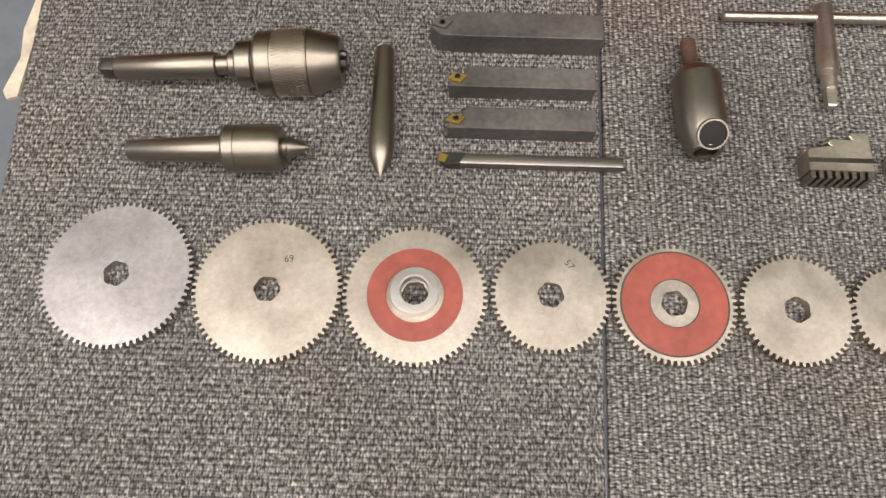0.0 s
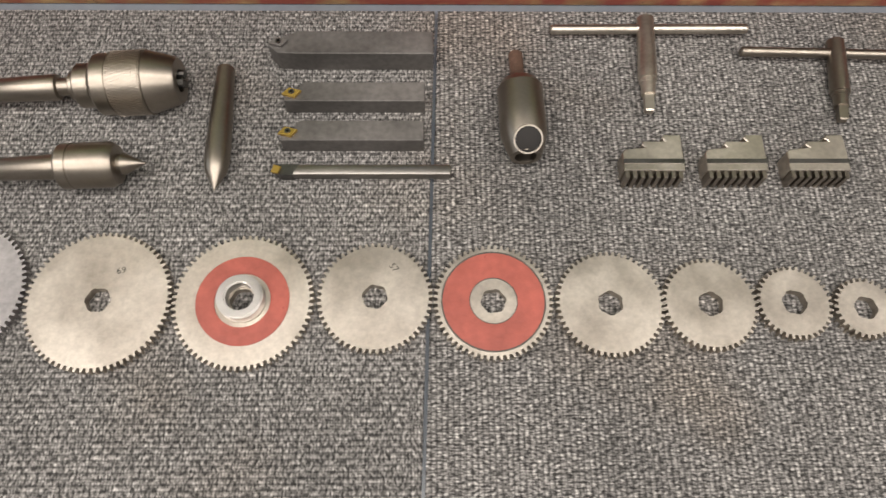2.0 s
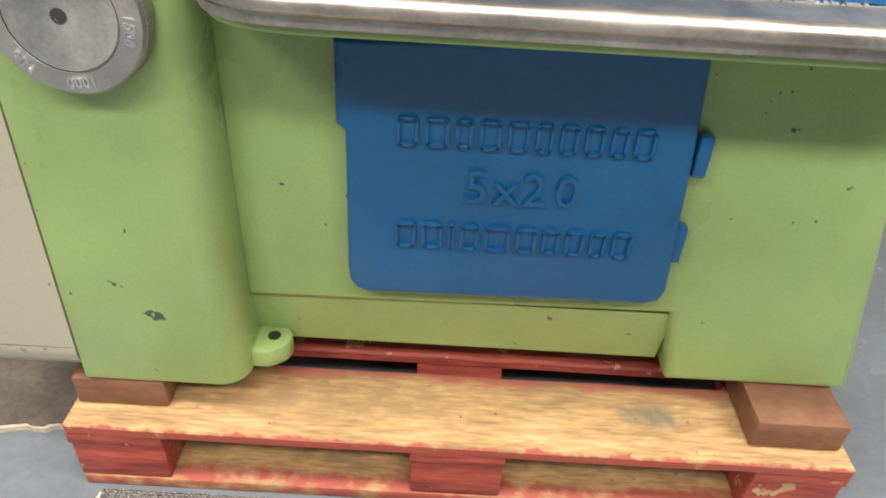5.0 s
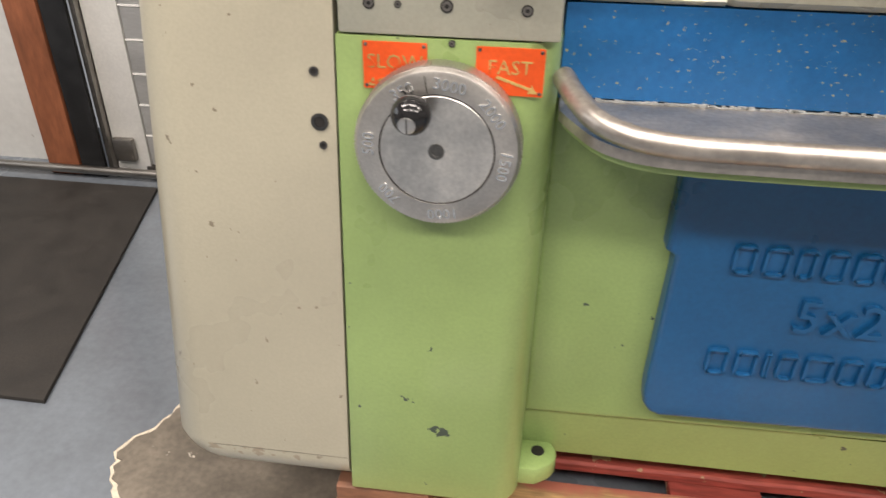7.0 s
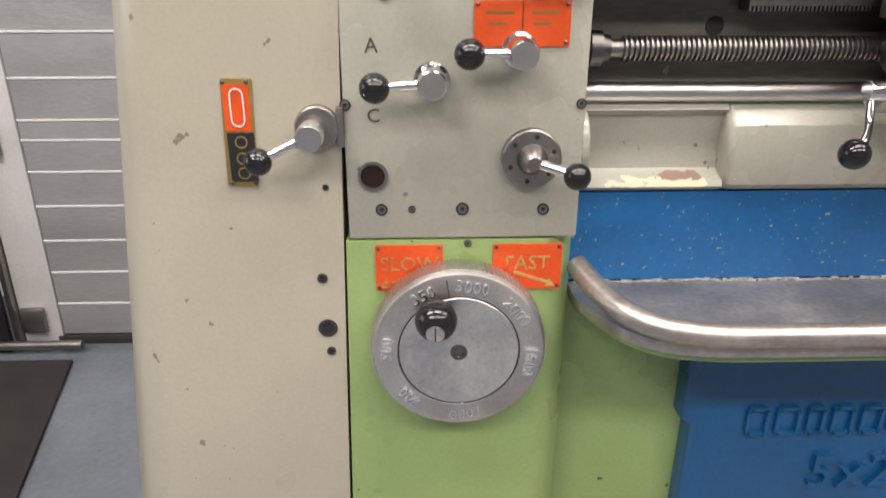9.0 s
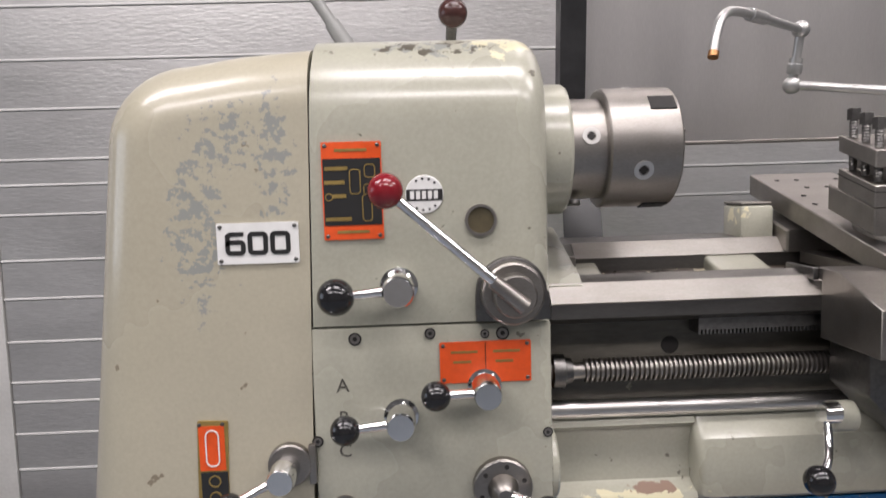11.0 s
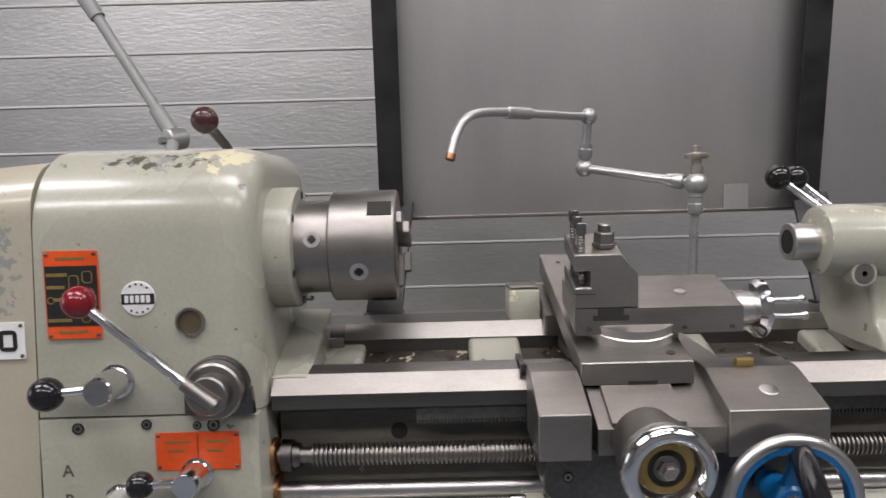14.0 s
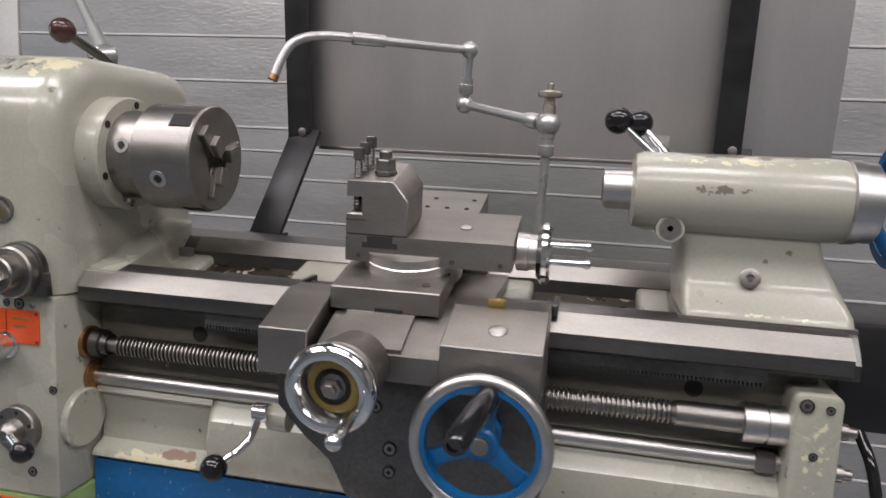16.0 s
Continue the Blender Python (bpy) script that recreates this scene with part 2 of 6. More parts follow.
M_GEAR = mat("gear_steel", (0.56, 0.515, 0.455), 0.40, 1.0, var=0.13, scale=22, grain=240, bump=0.05, col2=(0.47, 0.42, 0.36), rvar=0.06)
M_GEARGREY = mat("grey_gear_steel", (0.56, 0.54, 0.54), 0.42, 1.0, var=0.16, scale=13, grain=240, bump=0.05, col2=(0.44, 0.42, 0.42), rvar=0.06)
M_TOOL = mat("warm_turned_steel", (0.31, 0.275, 0.235), 0.38, 1.0, var=0.06, scale=18, grain=300, bump=0.02, rvar=0.03)
M_GEARRED = mat("red_painted_web", (0.36, 0.085, 0.062), 0.5, var=0.12, scale=30, grain=150, bump=0.35, chips=((0.30, 0.06, 0.045), 90, 0.3))
M_RUST = mat("rusty_steel", (0.15, 0.09, 0.065), 0.55, 0.4, var=0.25, scale=40, grain=200, bump=0.2)
M_GOLD = mat("gold_carbide_insert", (0.60, 0.40, 0.10), 0.35, 0.8, var=0.1, bump=0.03)


def carpet(name, along_x):
    """Grey loop pile: plump oval loops standing in rows, the shade between loops and rows painted into the colour,
    soiled in broad patches.
    """
    m = bpy.data.materials.new(name)
    m.use_nodes = True
    N, L = m.node_tree.nodes, m.node_tree.links
    b = N["Principled BSDF"]
    b.inputs["Roughness"].default_value = 0.95

    def link(kind, vec=None, **values):
        n = N.new(kind)
        for k, v in values.items():
            n.inputs[k].default_value = v
        if vec is not None:
            L.new(vec, n.inputs["Vector"])
        return n

    def remap(fac, lo, hi, a, c):
        r = N.new("ShaderNodeMapRange")
        for k, v in zip((1, 2, 3, 4), (lo, hi, a, c)):
            r.inputs[k].default_value = v
        L.new(fac, r.inputs[0])
        return r.outputs[0]

    def times(a, c):
        x = N.new("ShaderNodeMath")
        x.operation = "MULTIPLY"
        L.new(a, x.inputs[0])
        L.new(c, x.inputs[1])
        return x.outputs[0]

    geo = N.new("ShaderNodeNewGeometry")
    pos = geo.outputs["Position"]
    wob = link("ShaderNodeTexNoise", pos, Scale=60.0, Detail=2.0)
    sway = N.new("ShaderNodeVectorMath")
    sway.operation = "MULTIPLY_ADD"
    L.new(wob.outputs["Color"], sway.inputs[0])
    sway.inputs[1].default_value = (0.0022, 0.0022, 0)
    L.new(pos, sway.inputs[2])
    mp = link("ShaderNodeMapping", sway.outputs[0], Scale=(430, 225, 1) if along_x else (225, 430, 1))
    loops = link("ShaderNodeTexVoronoi", mp.outputs[0], Scale=1.0, Randomness=0.36)
    loops.voronoi_dimensions = "2D"
    sep = N.new("ShaderNodeSeparateColor")
    L.new(loops.outputs["Color"], sep.inputs[0])
    tone = remap(sep.outputs[0], 0.0, 1.0, 0.55, 1.25)
    # Shade at the loop edges, multiplied into the colour.
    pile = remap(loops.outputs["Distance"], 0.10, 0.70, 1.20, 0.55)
    dirt = remap(link("ShaderNodeTexNoise", pos, Scale=7.0, Detail=5.0).outputs["Fac"], 0.3, 0.7, 0.80, 1.14)
    fleck = remap(link("ShaderNodeTexNoise", mp.outputs[0], Scale=1.15, Detail=1.5).outputs["Fac"], 0.37, 0.65, 0.26, 1.95)
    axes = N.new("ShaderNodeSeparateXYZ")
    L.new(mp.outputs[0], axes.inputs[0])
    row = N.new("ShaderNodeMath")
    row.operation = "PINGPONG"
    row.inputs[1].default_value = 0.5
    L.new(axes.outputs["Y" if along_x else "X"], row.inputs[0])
    # Shade in the gaps between rows, also put into the colour.
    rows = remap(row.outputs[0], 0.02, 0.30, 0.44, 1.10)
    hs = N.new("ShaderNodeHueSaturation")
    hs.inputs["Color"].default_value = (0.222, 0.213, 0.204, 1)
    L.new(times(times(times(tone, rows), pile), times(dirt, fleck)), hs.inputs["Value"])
    brown = N.new("ShaderNodeMix")
    brown.data_type = "RGBA"
    brown.blend_type = "MULTIPLY"
    brown.inputs[7].default_value = (1.0, 0.86, 0.72, 1)
    L.new(remap(link("ShaderNodeTexNoise", pos, Scale=5.0, Detail=3.0).outputs["Fac"], 0.52, 0.76, 0, 0.6), brown.inputs[0])
    L.new(hs.outputs[0], brown.inputs[6])
    L.new(brown.outputs[2], b.inputs["Base Color"])
    bp = N.new("ShaderNodeBump")
    bp.invert = True
    bp.inputs["Strength"].default_value, bp.inputs["Distance"].default_value = 0.9, 0.002
    L.new(loops.outputs["Distance"], bp.inputs["Height"])
    L.new(bp.outputs[0], b.inputs["Normal"])
    return m


M_CARPETX = carpet("grey_carpet_rows_across", True)
M_CARPETY = carpet("grey_carpet_rows_along", False)


# ---- mesh helpers ----
def box(x0, x1, y0, y1, z0, z1, bev=0.0, seg=2, bm=None):
    own = bm is None
    bm = bm or bmesh.new()
    r = bmesh.ops.create_cube(bm, size=1)
    bmesh.ops.transform(bm, matrix=Matrix.LocRotScale(((x0 + x1) / 2, (y0 + y1) / 2, (z0 + z1) / 2), None, (x1 - x0, y1 - y0, z1 - z0)), verts=r["verts"])
    if bev:
        es = list({e for v in r["verts"] for e in v.link_edges})
        bmesh.ops.bevel(bm, geom=es, offset=bev, segments=seg, affect="EDGES", profile=0.5)
    return bm


def spin(profile, origin=(0, 0, 0), axis=(0, 0, 1), n=32, bm=None, phase=0.0):
    """A turned body: profile of (distance along the axis, radius)."""
    bm = bm or bmesh.new()
    q = Vector((0, 0, 1)).rotation_difference(Vector(axis).normalized()).to_matrix()
    o = Vector(origin)
    rings = []
    for s, r in profile:
        if r < 1e-6:
            rings.append([bm.verts.new(o + q @ Vector((0, 0, s)))])
        else:
            rings.append([bm.verts.new(o + q @ Vector((r * math.cos(2 * math.pi * i / n + phase), r * math.sin(2 * math.pi * i / n + phase), s))) for i in range(n)])
    for a, c in zip(rings, rings[1:]):
        for i in range(n):
            j = (i + 1) % n
            f = [a[i % len(a)], a[j % len(a)], c[j % len(c)], c[i % len(c)]]
            f = list(dict.fromkeys(f))
            if len(f) > 2:
                bm.faces.new(f)
    if len(rings[0]) > 1:
        bm.faces.new(list(reversed(rings[0])))
    if len(rings[-1]) > 1:
        bm.faces.new(rings[-1])
    bmesh.ops.recalc_face_normals(bm, faces=bm.faces)
    return bm


def rod(a, c, r, r2=None, n=20, bm=None, chamfer=0.0):
    a, c = Vector(a), Vector(c)
    d = (c - a).length
    r2 = r if r2 is None else r2
    prof = [(0, r), (d, r2)] if not chamfer else [(0, r - chamfer), (chamfer, r), (d - chamfer, r2), (d, r2 - chamfer)]
    return spin(prof, a, c - a, n, bm)


def ball(centre, r, bm=None, n=24):
    return spin([(r * -math.cos(math.pi * i / 12), r * math.sin(math.pi * i / 12)) for i in range(13)], centre, (0, 0, 1), n, bm)


def tube(points, r, n=14, bm=None):
    """A pipe along points."""
    bm = bm or bmesh.new()
    pts = [Vector(p) for p in points]
    rings = []
    up = Vector((0.13, 0.31, 0.94))
    for i, p in enumerate(pts):
        t = (pts[min(i + 1, len(pts) - 1)] - pts[max(i - 1, 0)]).normalized()
        u = t.cross(up).normalized()
        v = t.cross(u)
        rings.append([bm.verts.new(p + r * (math.cos(2 * math.pi * k / n) * u + math.sin(2 * math.pi * k / n) * v)) for k in range(n)])
    for a, c in zip(rings, rings[1:]):
        for k in range(n):
            j = (k + 1) % n
            bm.faces.new((a[k], a[j], c[j], c[k]))
    bm.faces.new(rings[0])
    bm.faces.new(rings[-1])
    bmesh.ops.recalc_face_normals(bm, faces=bm.faces)
    return bm


def smooth_path(points, steps=6):
    """Catmull-Rom curve through points."""
    p = [Vector(q) for q in points]
    p = [2 * p[0] - p[1], *p, 2 * p[-1] - p[-2]]
    out = []
    for i in range(1, len(p) - 2):
        for k in range(steps):
            t = k / steps
            a, b_, c, d = p[i - 1:i + 3]
            out.append(0.5 * (2 * b_ + (c - a) * t + (2 * a - 5 * b_ + 4 * c - d) * t * t + (3 * b_ - a - 3 * c + d) * t ** 3))
    return out + [p[-2]]


def prism(poly, axis, lo, hi, bev=0.0, seg=3, bm=None):
    """A polygon pushed along an axis: x takes (y, z), y takes (x, z), z takes (x, y)."""
    bm = bm or bmesh.new()
    put = {"x": lambda a, c, s: (s, a, c), "y": lambda a, c, s: (a, s, c), "z": lambda a, c, s: (a, c, s)}[axis]
    A = [bm.verts.new(put(a, c, lo)) for a, c in poly]
    B = [bm.verts.new(put(a, c, hi)) for a, c in poly]
    fa, fb = bm.faces.new(A), bm.faces.new(B)
    n = len(poly)
    for i in range(n):
        bm.faces.new((A[i], A[(i + 1) % n], B[(i + 1) % n], B[i]))
    bmesh.ops.recalc_face_normals(bm, faces=bm.faces)
    if bev:
        bmesh.ops.bevel(bm, geom=list(set(fa.edges) | set(fb.edges)), offset=bev, segments=seg, affect="EDGES", profile=0.5)
    return bm


def arc(cx, cy, r, a0, a1, n=8):
    return [(cx + r * math.cos(radians(a0 + (a1 - a0) * i / n)), cy + r * math.sin(radians(a0 + (a1 - a0) * i / n))) for i in range(n + 1)]


def rounded(w, h, r, cx=0.0, cy=0.0, n=5):
    """A rectangle with rounded corners."""
    return [p for sx, sy, a in ((1, -1, -90), (1, 1, 0), (-1, 1, 90), (-1, -1, 180)) for p in arc(cx + sx * (w / 2 - r), cy + sy * (h / 2 - r), r, a, a + 90, n)]


def mesh_of(name, bm, material):
    me = bpy.data.meshes.new(name)
    bm.normal_update()
    bm.to_mesh(me)
    bm.free()
    me.materials.append(material)
    me.polygons.foreach_set("use_smooth", [True] * len(me.polygons))
    me.set_sharp_from_angle(angle=radians(32))
    return me


def part(name, bm, material, parent, label=""):
    """One mesh under a thing or a part; the mesh is in the coordinates of the place, or of the thing where that stands at the origin."""
    ob = new(name, mesh_of(name, bm, material))
    ob.parent = parent
    p, inv = parent, Matrix()
    while p is not None:
        inv = p.matrix_basis.inverted() @ inv if p.parent is None else inv
        p = p.parent
    if parent.parent is None:
        ob.matrix_parent_inverse = inv
    return tagged(ob, label)


def thing(name, label, category, at=(0, 0, 0), group="", kind=""):
    ob = new(name)
    ob.empty_display_size = 0.05
    ob.matrix_basis = pose(*at)
    return tagged(ob, label, category, group, kind)


def solo(name, bm, material, label, category, kind="", group=""):
    return tagged(new(name, mesh_of(name, bm, material)), label, category, group, kind)


def letters(text, size, centre, spin_deg=0.0, depth=0.0012, face="front"):
    """Raised lettering; front: on an upright face turned to -y; top: lying face up."""
    cu = bpy.data.curves.new("lettering", "FONT")
    cu.body, cu.size, cu.extrude, cu.align_x, cu.align_y = text, size, depth / 2, "CENTER", "CENTER"
    cu.resolution_u = 2
    ob = bpy.data.objects.new("lettering", cu)
    me = bpy.data.meshes.new_from_object(ob)
    bm = bmesh.new()
    bm.from_mesh(me)
    bmesh.ops.remove_doubles(bm, verts=bm.verts, dist=0.00002)
    bpy.data.objects.remove(ob)
    turn = pose(0, 0, 0, 90, 0, 0) @ pose(0, 0, 0, 0, 0, spin_deg) if face == "front" else pose(0, 0, 0, 0, 0, spin_deg)
    bmesh.ops.transform(bm, matrix=Matrix.Translation(centre) @ turn, verts=bm.verts)
    return bm


def tube_ring(r0, r1, z0, z1, n=64, origin=(0, 0, 0), axis=(0, 0, 1)):
    bm = bmesh.new()
    q = Vector((0, 0, 1)).rotation_difference(Vector(axis).normalized()).to_matrix()
    loops = [[bm.verts.new(Vector(origin) + q @ Vector((r * math.cos(2 * math.pi * i / n), r * math.sin(2 * math.pi * i / n), z))) for i in range(n)] for r, z in ((r0, z0), (r1, z0), (r1, z1), (r0, z1))]
    for a, c in zip(loops, loops[1:] + loops[:1]):
        for i in range(n):
            j = (i + 1) % n
            bm.faces.new((a[i], a[j], c[j], c[i]))
    bmesh.ops.recalc_face_normals(bm, faces=bm.faces)
    return bm


def screw_head(parent, x, y, z, r=0.006, material=None, axis=(0, -1, 0)):
    """A socket screw sunk in a dark counterbore."""
    h = part("screw", tube_ring(r * 0.80, r, -0.001, 0.0012, 20, (x, y, z), axis), M_DARKHOLE, parent)
    part("screw_head", spin([(0, r * 0.80), (0.0006, r * 0.80), (0.0009, r * 0.72), (0.0009, r * 0.40)], (x, y, z), axis, 18), material or M_STEEL, h)
    part("hex_socket", spin([(0.0008, r * 0.40), (0.0011, r * 0.38), (0.0011, 0)], (x, y, z), axis, 6), M_DARKHOLE, h)
    return h


def outline_ring(w, h, r, t, cx, cz, y0, y1, n=5):
    """A rounded rectangular band of width t on an upright face."""
    bm = bmesh.new()
    out, inn = rounded(w, h, r, cx, cz, n), rounded(w - 2 * t, h - 2 * t, max(r - t, 0.0004), cx, cz, n)
    loops = [[bm.verts.new((x, y, z)) for x, z in p] for p, y in ((out, y1), (out, y0), (inn, y0), (inn, y1))]
    for a, c in zip(loops, loops[1:] + loops[:1]):
        for i in range(len(a)):
            j = (i + 1) % len(a)
            bm.faces.new((a[i], a[j], c[j], c[i]))
    bmesh.ops.recalc_face_normals(bm, faces=bm.faces)
    return bm


def lean_back(bm, k=0.30, y0=0.735):
    """Tips a body upward towards its back."""
    for v in bm.verts:
        v.co.z += k * (v.co.y - y0)
    return bm


# ---- the room ----
DOOR_Y = 2.05
solo("floor", box(-4, 4, -3.5, 2.4, -0.12, 0, 0), M_FLOOR, "blue-grey painted concrete workshop floor, scuffed and stained", "floor", "structure")
solo("wall_south", box(-4, 4, -3.6, -3.5, 0, CEIL), M_WALL, "plain grey painted workshop wall", "wall", "structure")
bm = box(-4.1, -4, -3.5, -0.3, 0, CEIL)
for y0, y1, z0, z1 in ((1.5, 2.4, 0, CEIL), (-0.3, 1.5, 0, 0.9), (-0.3, 1.5, 2.3, CEIL)):
    box(-4.1, -4, y0, y1, z0, z1, 0, 1, bm)
solo("wall_west", bm, M_WALL, "plain grey painted workshop side wall", "wall", "structure")
solo("wall_east", box(4, 4.1, -3.5, 2.4, 0, CEIL), M_WALL, "plain grey painted workshop side wall", "wall", "structure")
solo("wall_north", box(-4, -1.62, 2.10, 2.25, 0, CEIL), M_PALEWALL, "pale painted wall beside the shutter door", "wall", "structure")
solo("wall_lintel", box(-1.62, 4, 2.10, 2.25, 2.7, CEIL), M_WALL, "grey painted wall above the shutter door", "wall", "structure")
solo("ceiling", box(-4, 4, -3.5, 2.4, CEIL, CEIL + 0.1), M_CEIL, "plain pale workshop ceiling", "ceiling", "structure")

win = thing("window_1", "white-framed workshop window letting in cool daylight", "window", (-4.05, 0.6, 0.9), kind="structure")
for y0, y1, z0, z1 in ((-0.3, -0.24, 0.9, 2.3), (1.44, 1.5, 0.9, 2.3), (-0.24, 1.44, 0.9, 0.96), (-0.24, 1.44, 2.24, 2.3), (0.58, 0.62, 0.96, 2.24)):
    part("window_frame", box(-4.07, -4.01, y0, y1, z0, z1, 0.004), M_WHITE, win)

fix = thing("ceiling_light", "white batten light fixed to the ceiling", "light", (0.3, -1.6, CEIL), "ceiling lights")
part("housing", box(-0.47, 1.07, -1.85, -1.35, CEIL - 0.07, CEIL, 0.01), M_WHITE, fix)
for lx, ly, watts in LAMPS:
    if (lx, ly) != (0.3, -1.6):
        copy_thing(fix, pose(lx, ly, CEIL))

# Sectional door: each section a panel with pressed ribs between pale joints.
door = thing("door_1", "silver embossed aluminium sectional door, closed, with pale rib joints", "door", (1.2, DOOR_Y, 0.02), kind="structure")
RIBS = [0.03, 0.136, 0.24, 0.341, 0.447, 0.549, 0.64, 0.696, 0.81, 0.93, 1.035, 1.16, 1.24, 1.308, 1.442, 1.572, 1.712, 1.85, 1.99, 2.13, 2.27, 2.41, 2.55, 2.69]
for z0, z1 in zip(RIBS, RIBS[1:]):
    part("slat", prism([(DOOR_Y + 0.03, z0), (DOOR_Y + 0.004, z0 + 0.001), (DOOR_Y, z0 + 0.004), (DOOR_Y, z1 - 0.006), (DOOR_Y + 0.005, z1 - 0.001), (DOOR_Y + 0.03, z1)], "x", -1.28, 3.4), M_DOOR, door)
for z in RIBS[1:-1]:
    part("joint_strip", box(-1.282, 3.4, DOOR_Y - 0.003, DOOR_Y + 0.003, z - 0.0030, z + 0.0035, 0.0012, 1), M_DOORLIP, door, "pale raised lip along a slat joint")
part("bottom_seal", box(-1.30, 3.4, DOOR_Y - 0.01, DOOR_Y + 0.04, 0.0, 0.03, 0.006), M_RUBBER, door, "black rubber bottom seal")
part("edge_stile", box(-1.40, -1.284, DOOR_Y - 0.006, DOOR_Y + 0.03, 0.012, 2.69, 0.003), M_DOORRIB, door, "pale grey steel door stile")
part("hinge", box(-1.385, -1.335, DOOR_Y - 0.03, DOOR_Y - 0.006, 0.60, 0.68, 0.006), M_STEEL, door, "steel roller hinge")
part("bracket", box(-1.39, -1.32, DOOR_Y - 0.03, DOOR_Y - 0.006, 0.05, 0.13, 0.006), M_STEEL, door, "steel bottom bracket")
rail = thing("door_track", "galvanised steel door track beside the shutter door", "door track", (-1.45, DOOR_Y, 0.0), kind="structure")
part("channel", prism([(-1.50, 2.00), (-1.42, 2.00), (-1.42, 2.015), (-1.47, 2.015), (-1.47, 2.05), (-1.50, 2.05)], "z", 0.0, 2.7), M_BLKFRAME, rail)
part("angle", prism([(-1.417, 2.02), (-1.402, 2.02), (-1.402, 2.06), (-1.417, 2.06)], "z", 0.0, 2.7), M_STEEL, rail)
solo("timber_post", box(-1.62, -1.51, 2.00, 2.098, 0.0, 2.7, 0.006), M_BRICK, "orange-brown timber post beside the door track", "post", "structure")
solo("pipe_rail", rod((-3.2, 1.985, 0.03), (-1.20, 1.985, 0.03), 0.014), M_STEEL, "thin steel pipe lying along the foot of the door", "pipe")
solo("rubber_mat", prism([(-2.1, 1.0), (-0.985, 0.985), (-1.21, 1.93), (-2.3, 1.93)], "z", 0.0, 0.012, 0.002), M_RUBBER, "black ribbed rubber mat lying on the floor", "mat")

random.seed(4)
outline = [(-0.745, 0.82), (-0.775, 0.88), (-0.72, 0.97), (-0.71, 1.02), (-0.3, 1.03), (-0.31, 0.775), (-0.38, 0.765), (-0.45, 0.762), (-0.56, 0.73), (-0.64, 0.745), (-0.70, 0.76)]
jag = []
for (ax, ay), (bx, by) in zip(outline, outline[1:] + outline[:1]):
    for k in range(5):
        jag.append((ax + (bx - ax) * k / 5 + random.uniform(-0.006, 0.006), ay + (by - ay) * k / 5 + random.uniform(-0.006, 0.006)))
mid = (sum(p[0] for p in jag) / len(jag), sum(p[1] for p in jag) / len(jag))
board = thing("stained_board", "oil-stained brown board with a pale torn edge, lying on the floor", "board", (-0.55, 0.88, 0))
part("sheet", prism(jag, "z", 0.0, 0.010), M_BOARDEDGE, board, "pale torn board core")
part("stained_face", prism([(mid[0] + (x - mid[0]) * 0.955 + random.uniform(-0.004, 0.004), mid[1] + (y - mid[1]) * 0.94) for x, y in jag], "z", 0.010, 0.014), M_BOARD, board, "dark oil-stained face")

# ---- pallet ----
pal = thing("pallet", "worn red-painted wooden pallet with bare front deck board", "pallet", (0.295, 0.66, 0))
PX0, PX1, PY0 = -0.298, 0.889, 0.660


def plank(x0, x1, y0, y1, z0, z1, material, label="", name="board"):
    bm = box(x0, x1, y0, y1, z0, z1)
    bmesh.ops.subdivide_edges(bm, edges=[e for e in bm.edges if abs(e.verts[0].co.x - e.verts[1].co.x) > 0.2], cuts=12)
    bmesh.ops.bevel(bm, geom=[e for e in bm.edges if len(e.link_faces) == 2 and e.calc_face_angle() > 1], offset=0.004, segments=1, affect="EDGES")
    for v in bm.verts:
        n = noise.noise_vector(v.co * 14)
        v.co += Vector((0.0, n.y * 0.003, n.z * 0.0016))
    return part(name, bm, material, pal, label)


for k, (y0, y1, m) in enumerate(((0.662, 0.812, M_WOOD), (0.850, 0.995, M_REDWOOD), (1.03, 1.17, M_REDWOOD), (1.21, 1.30, M_REDWOOD), (1.34, 1.46, M_REDWOOD))):
    plank(PX0, PX1, y0, y1, 0.122, 0.144, m, "bare yellow-brown deck board with red traces" if k == 0 else "red-painted deck board")
for x0, x1 in ((PX0, PX0 + 0.145), (0.222, 0.367), (PX1 - 0.145, PX1)):
    part("bearer", box(x0, x1, 0.664, 1.46, 0.100, 0.1205, 0.002), M_REDWOOD, pal)
    for y0 in (0.668, 0.98, 1.33):
        part("block", box(x0 + 0.002, x1 - 0.002, y0, y0 + 0.12, 0.0225, 0.0995, 0.003), M_REDWOOD, pal, "red-painted pallet block with bare wood scars")
for y0 in (0.666, 0.98, 1.33):
    part("bottom_board", box(PX0 + 0.005, PX1 - 0.005, y0, y0 + 0.115, 0.0, 0.022, 0.003), M_WOOD if y0 < 0.7 else M_REDWOOD, pal, "chipped bottom board")

solo("packing_block", box(0.735, 0.874, 0.694, 0.84, 0.146, 0.200, 0.004), M_PACKER, "thick dark brown wooden packing block on the pallet", "wood block", group="packing blocks")
solo("packing_block", box(-0.289, -0.150, 0.706, 0.90, 0.146, 0.198, 0.004), M_PACKER, "dark wooden packing block under the lathe column", "wood block", group="packing blocks")
solo("packing_block", box(-0.24, -0.10, 0.95, 1.10, 0.146, 0.198, 0.004), M_PACKER, "dark wooden packing block under the lathe column", "wood block", group="packing blocks")

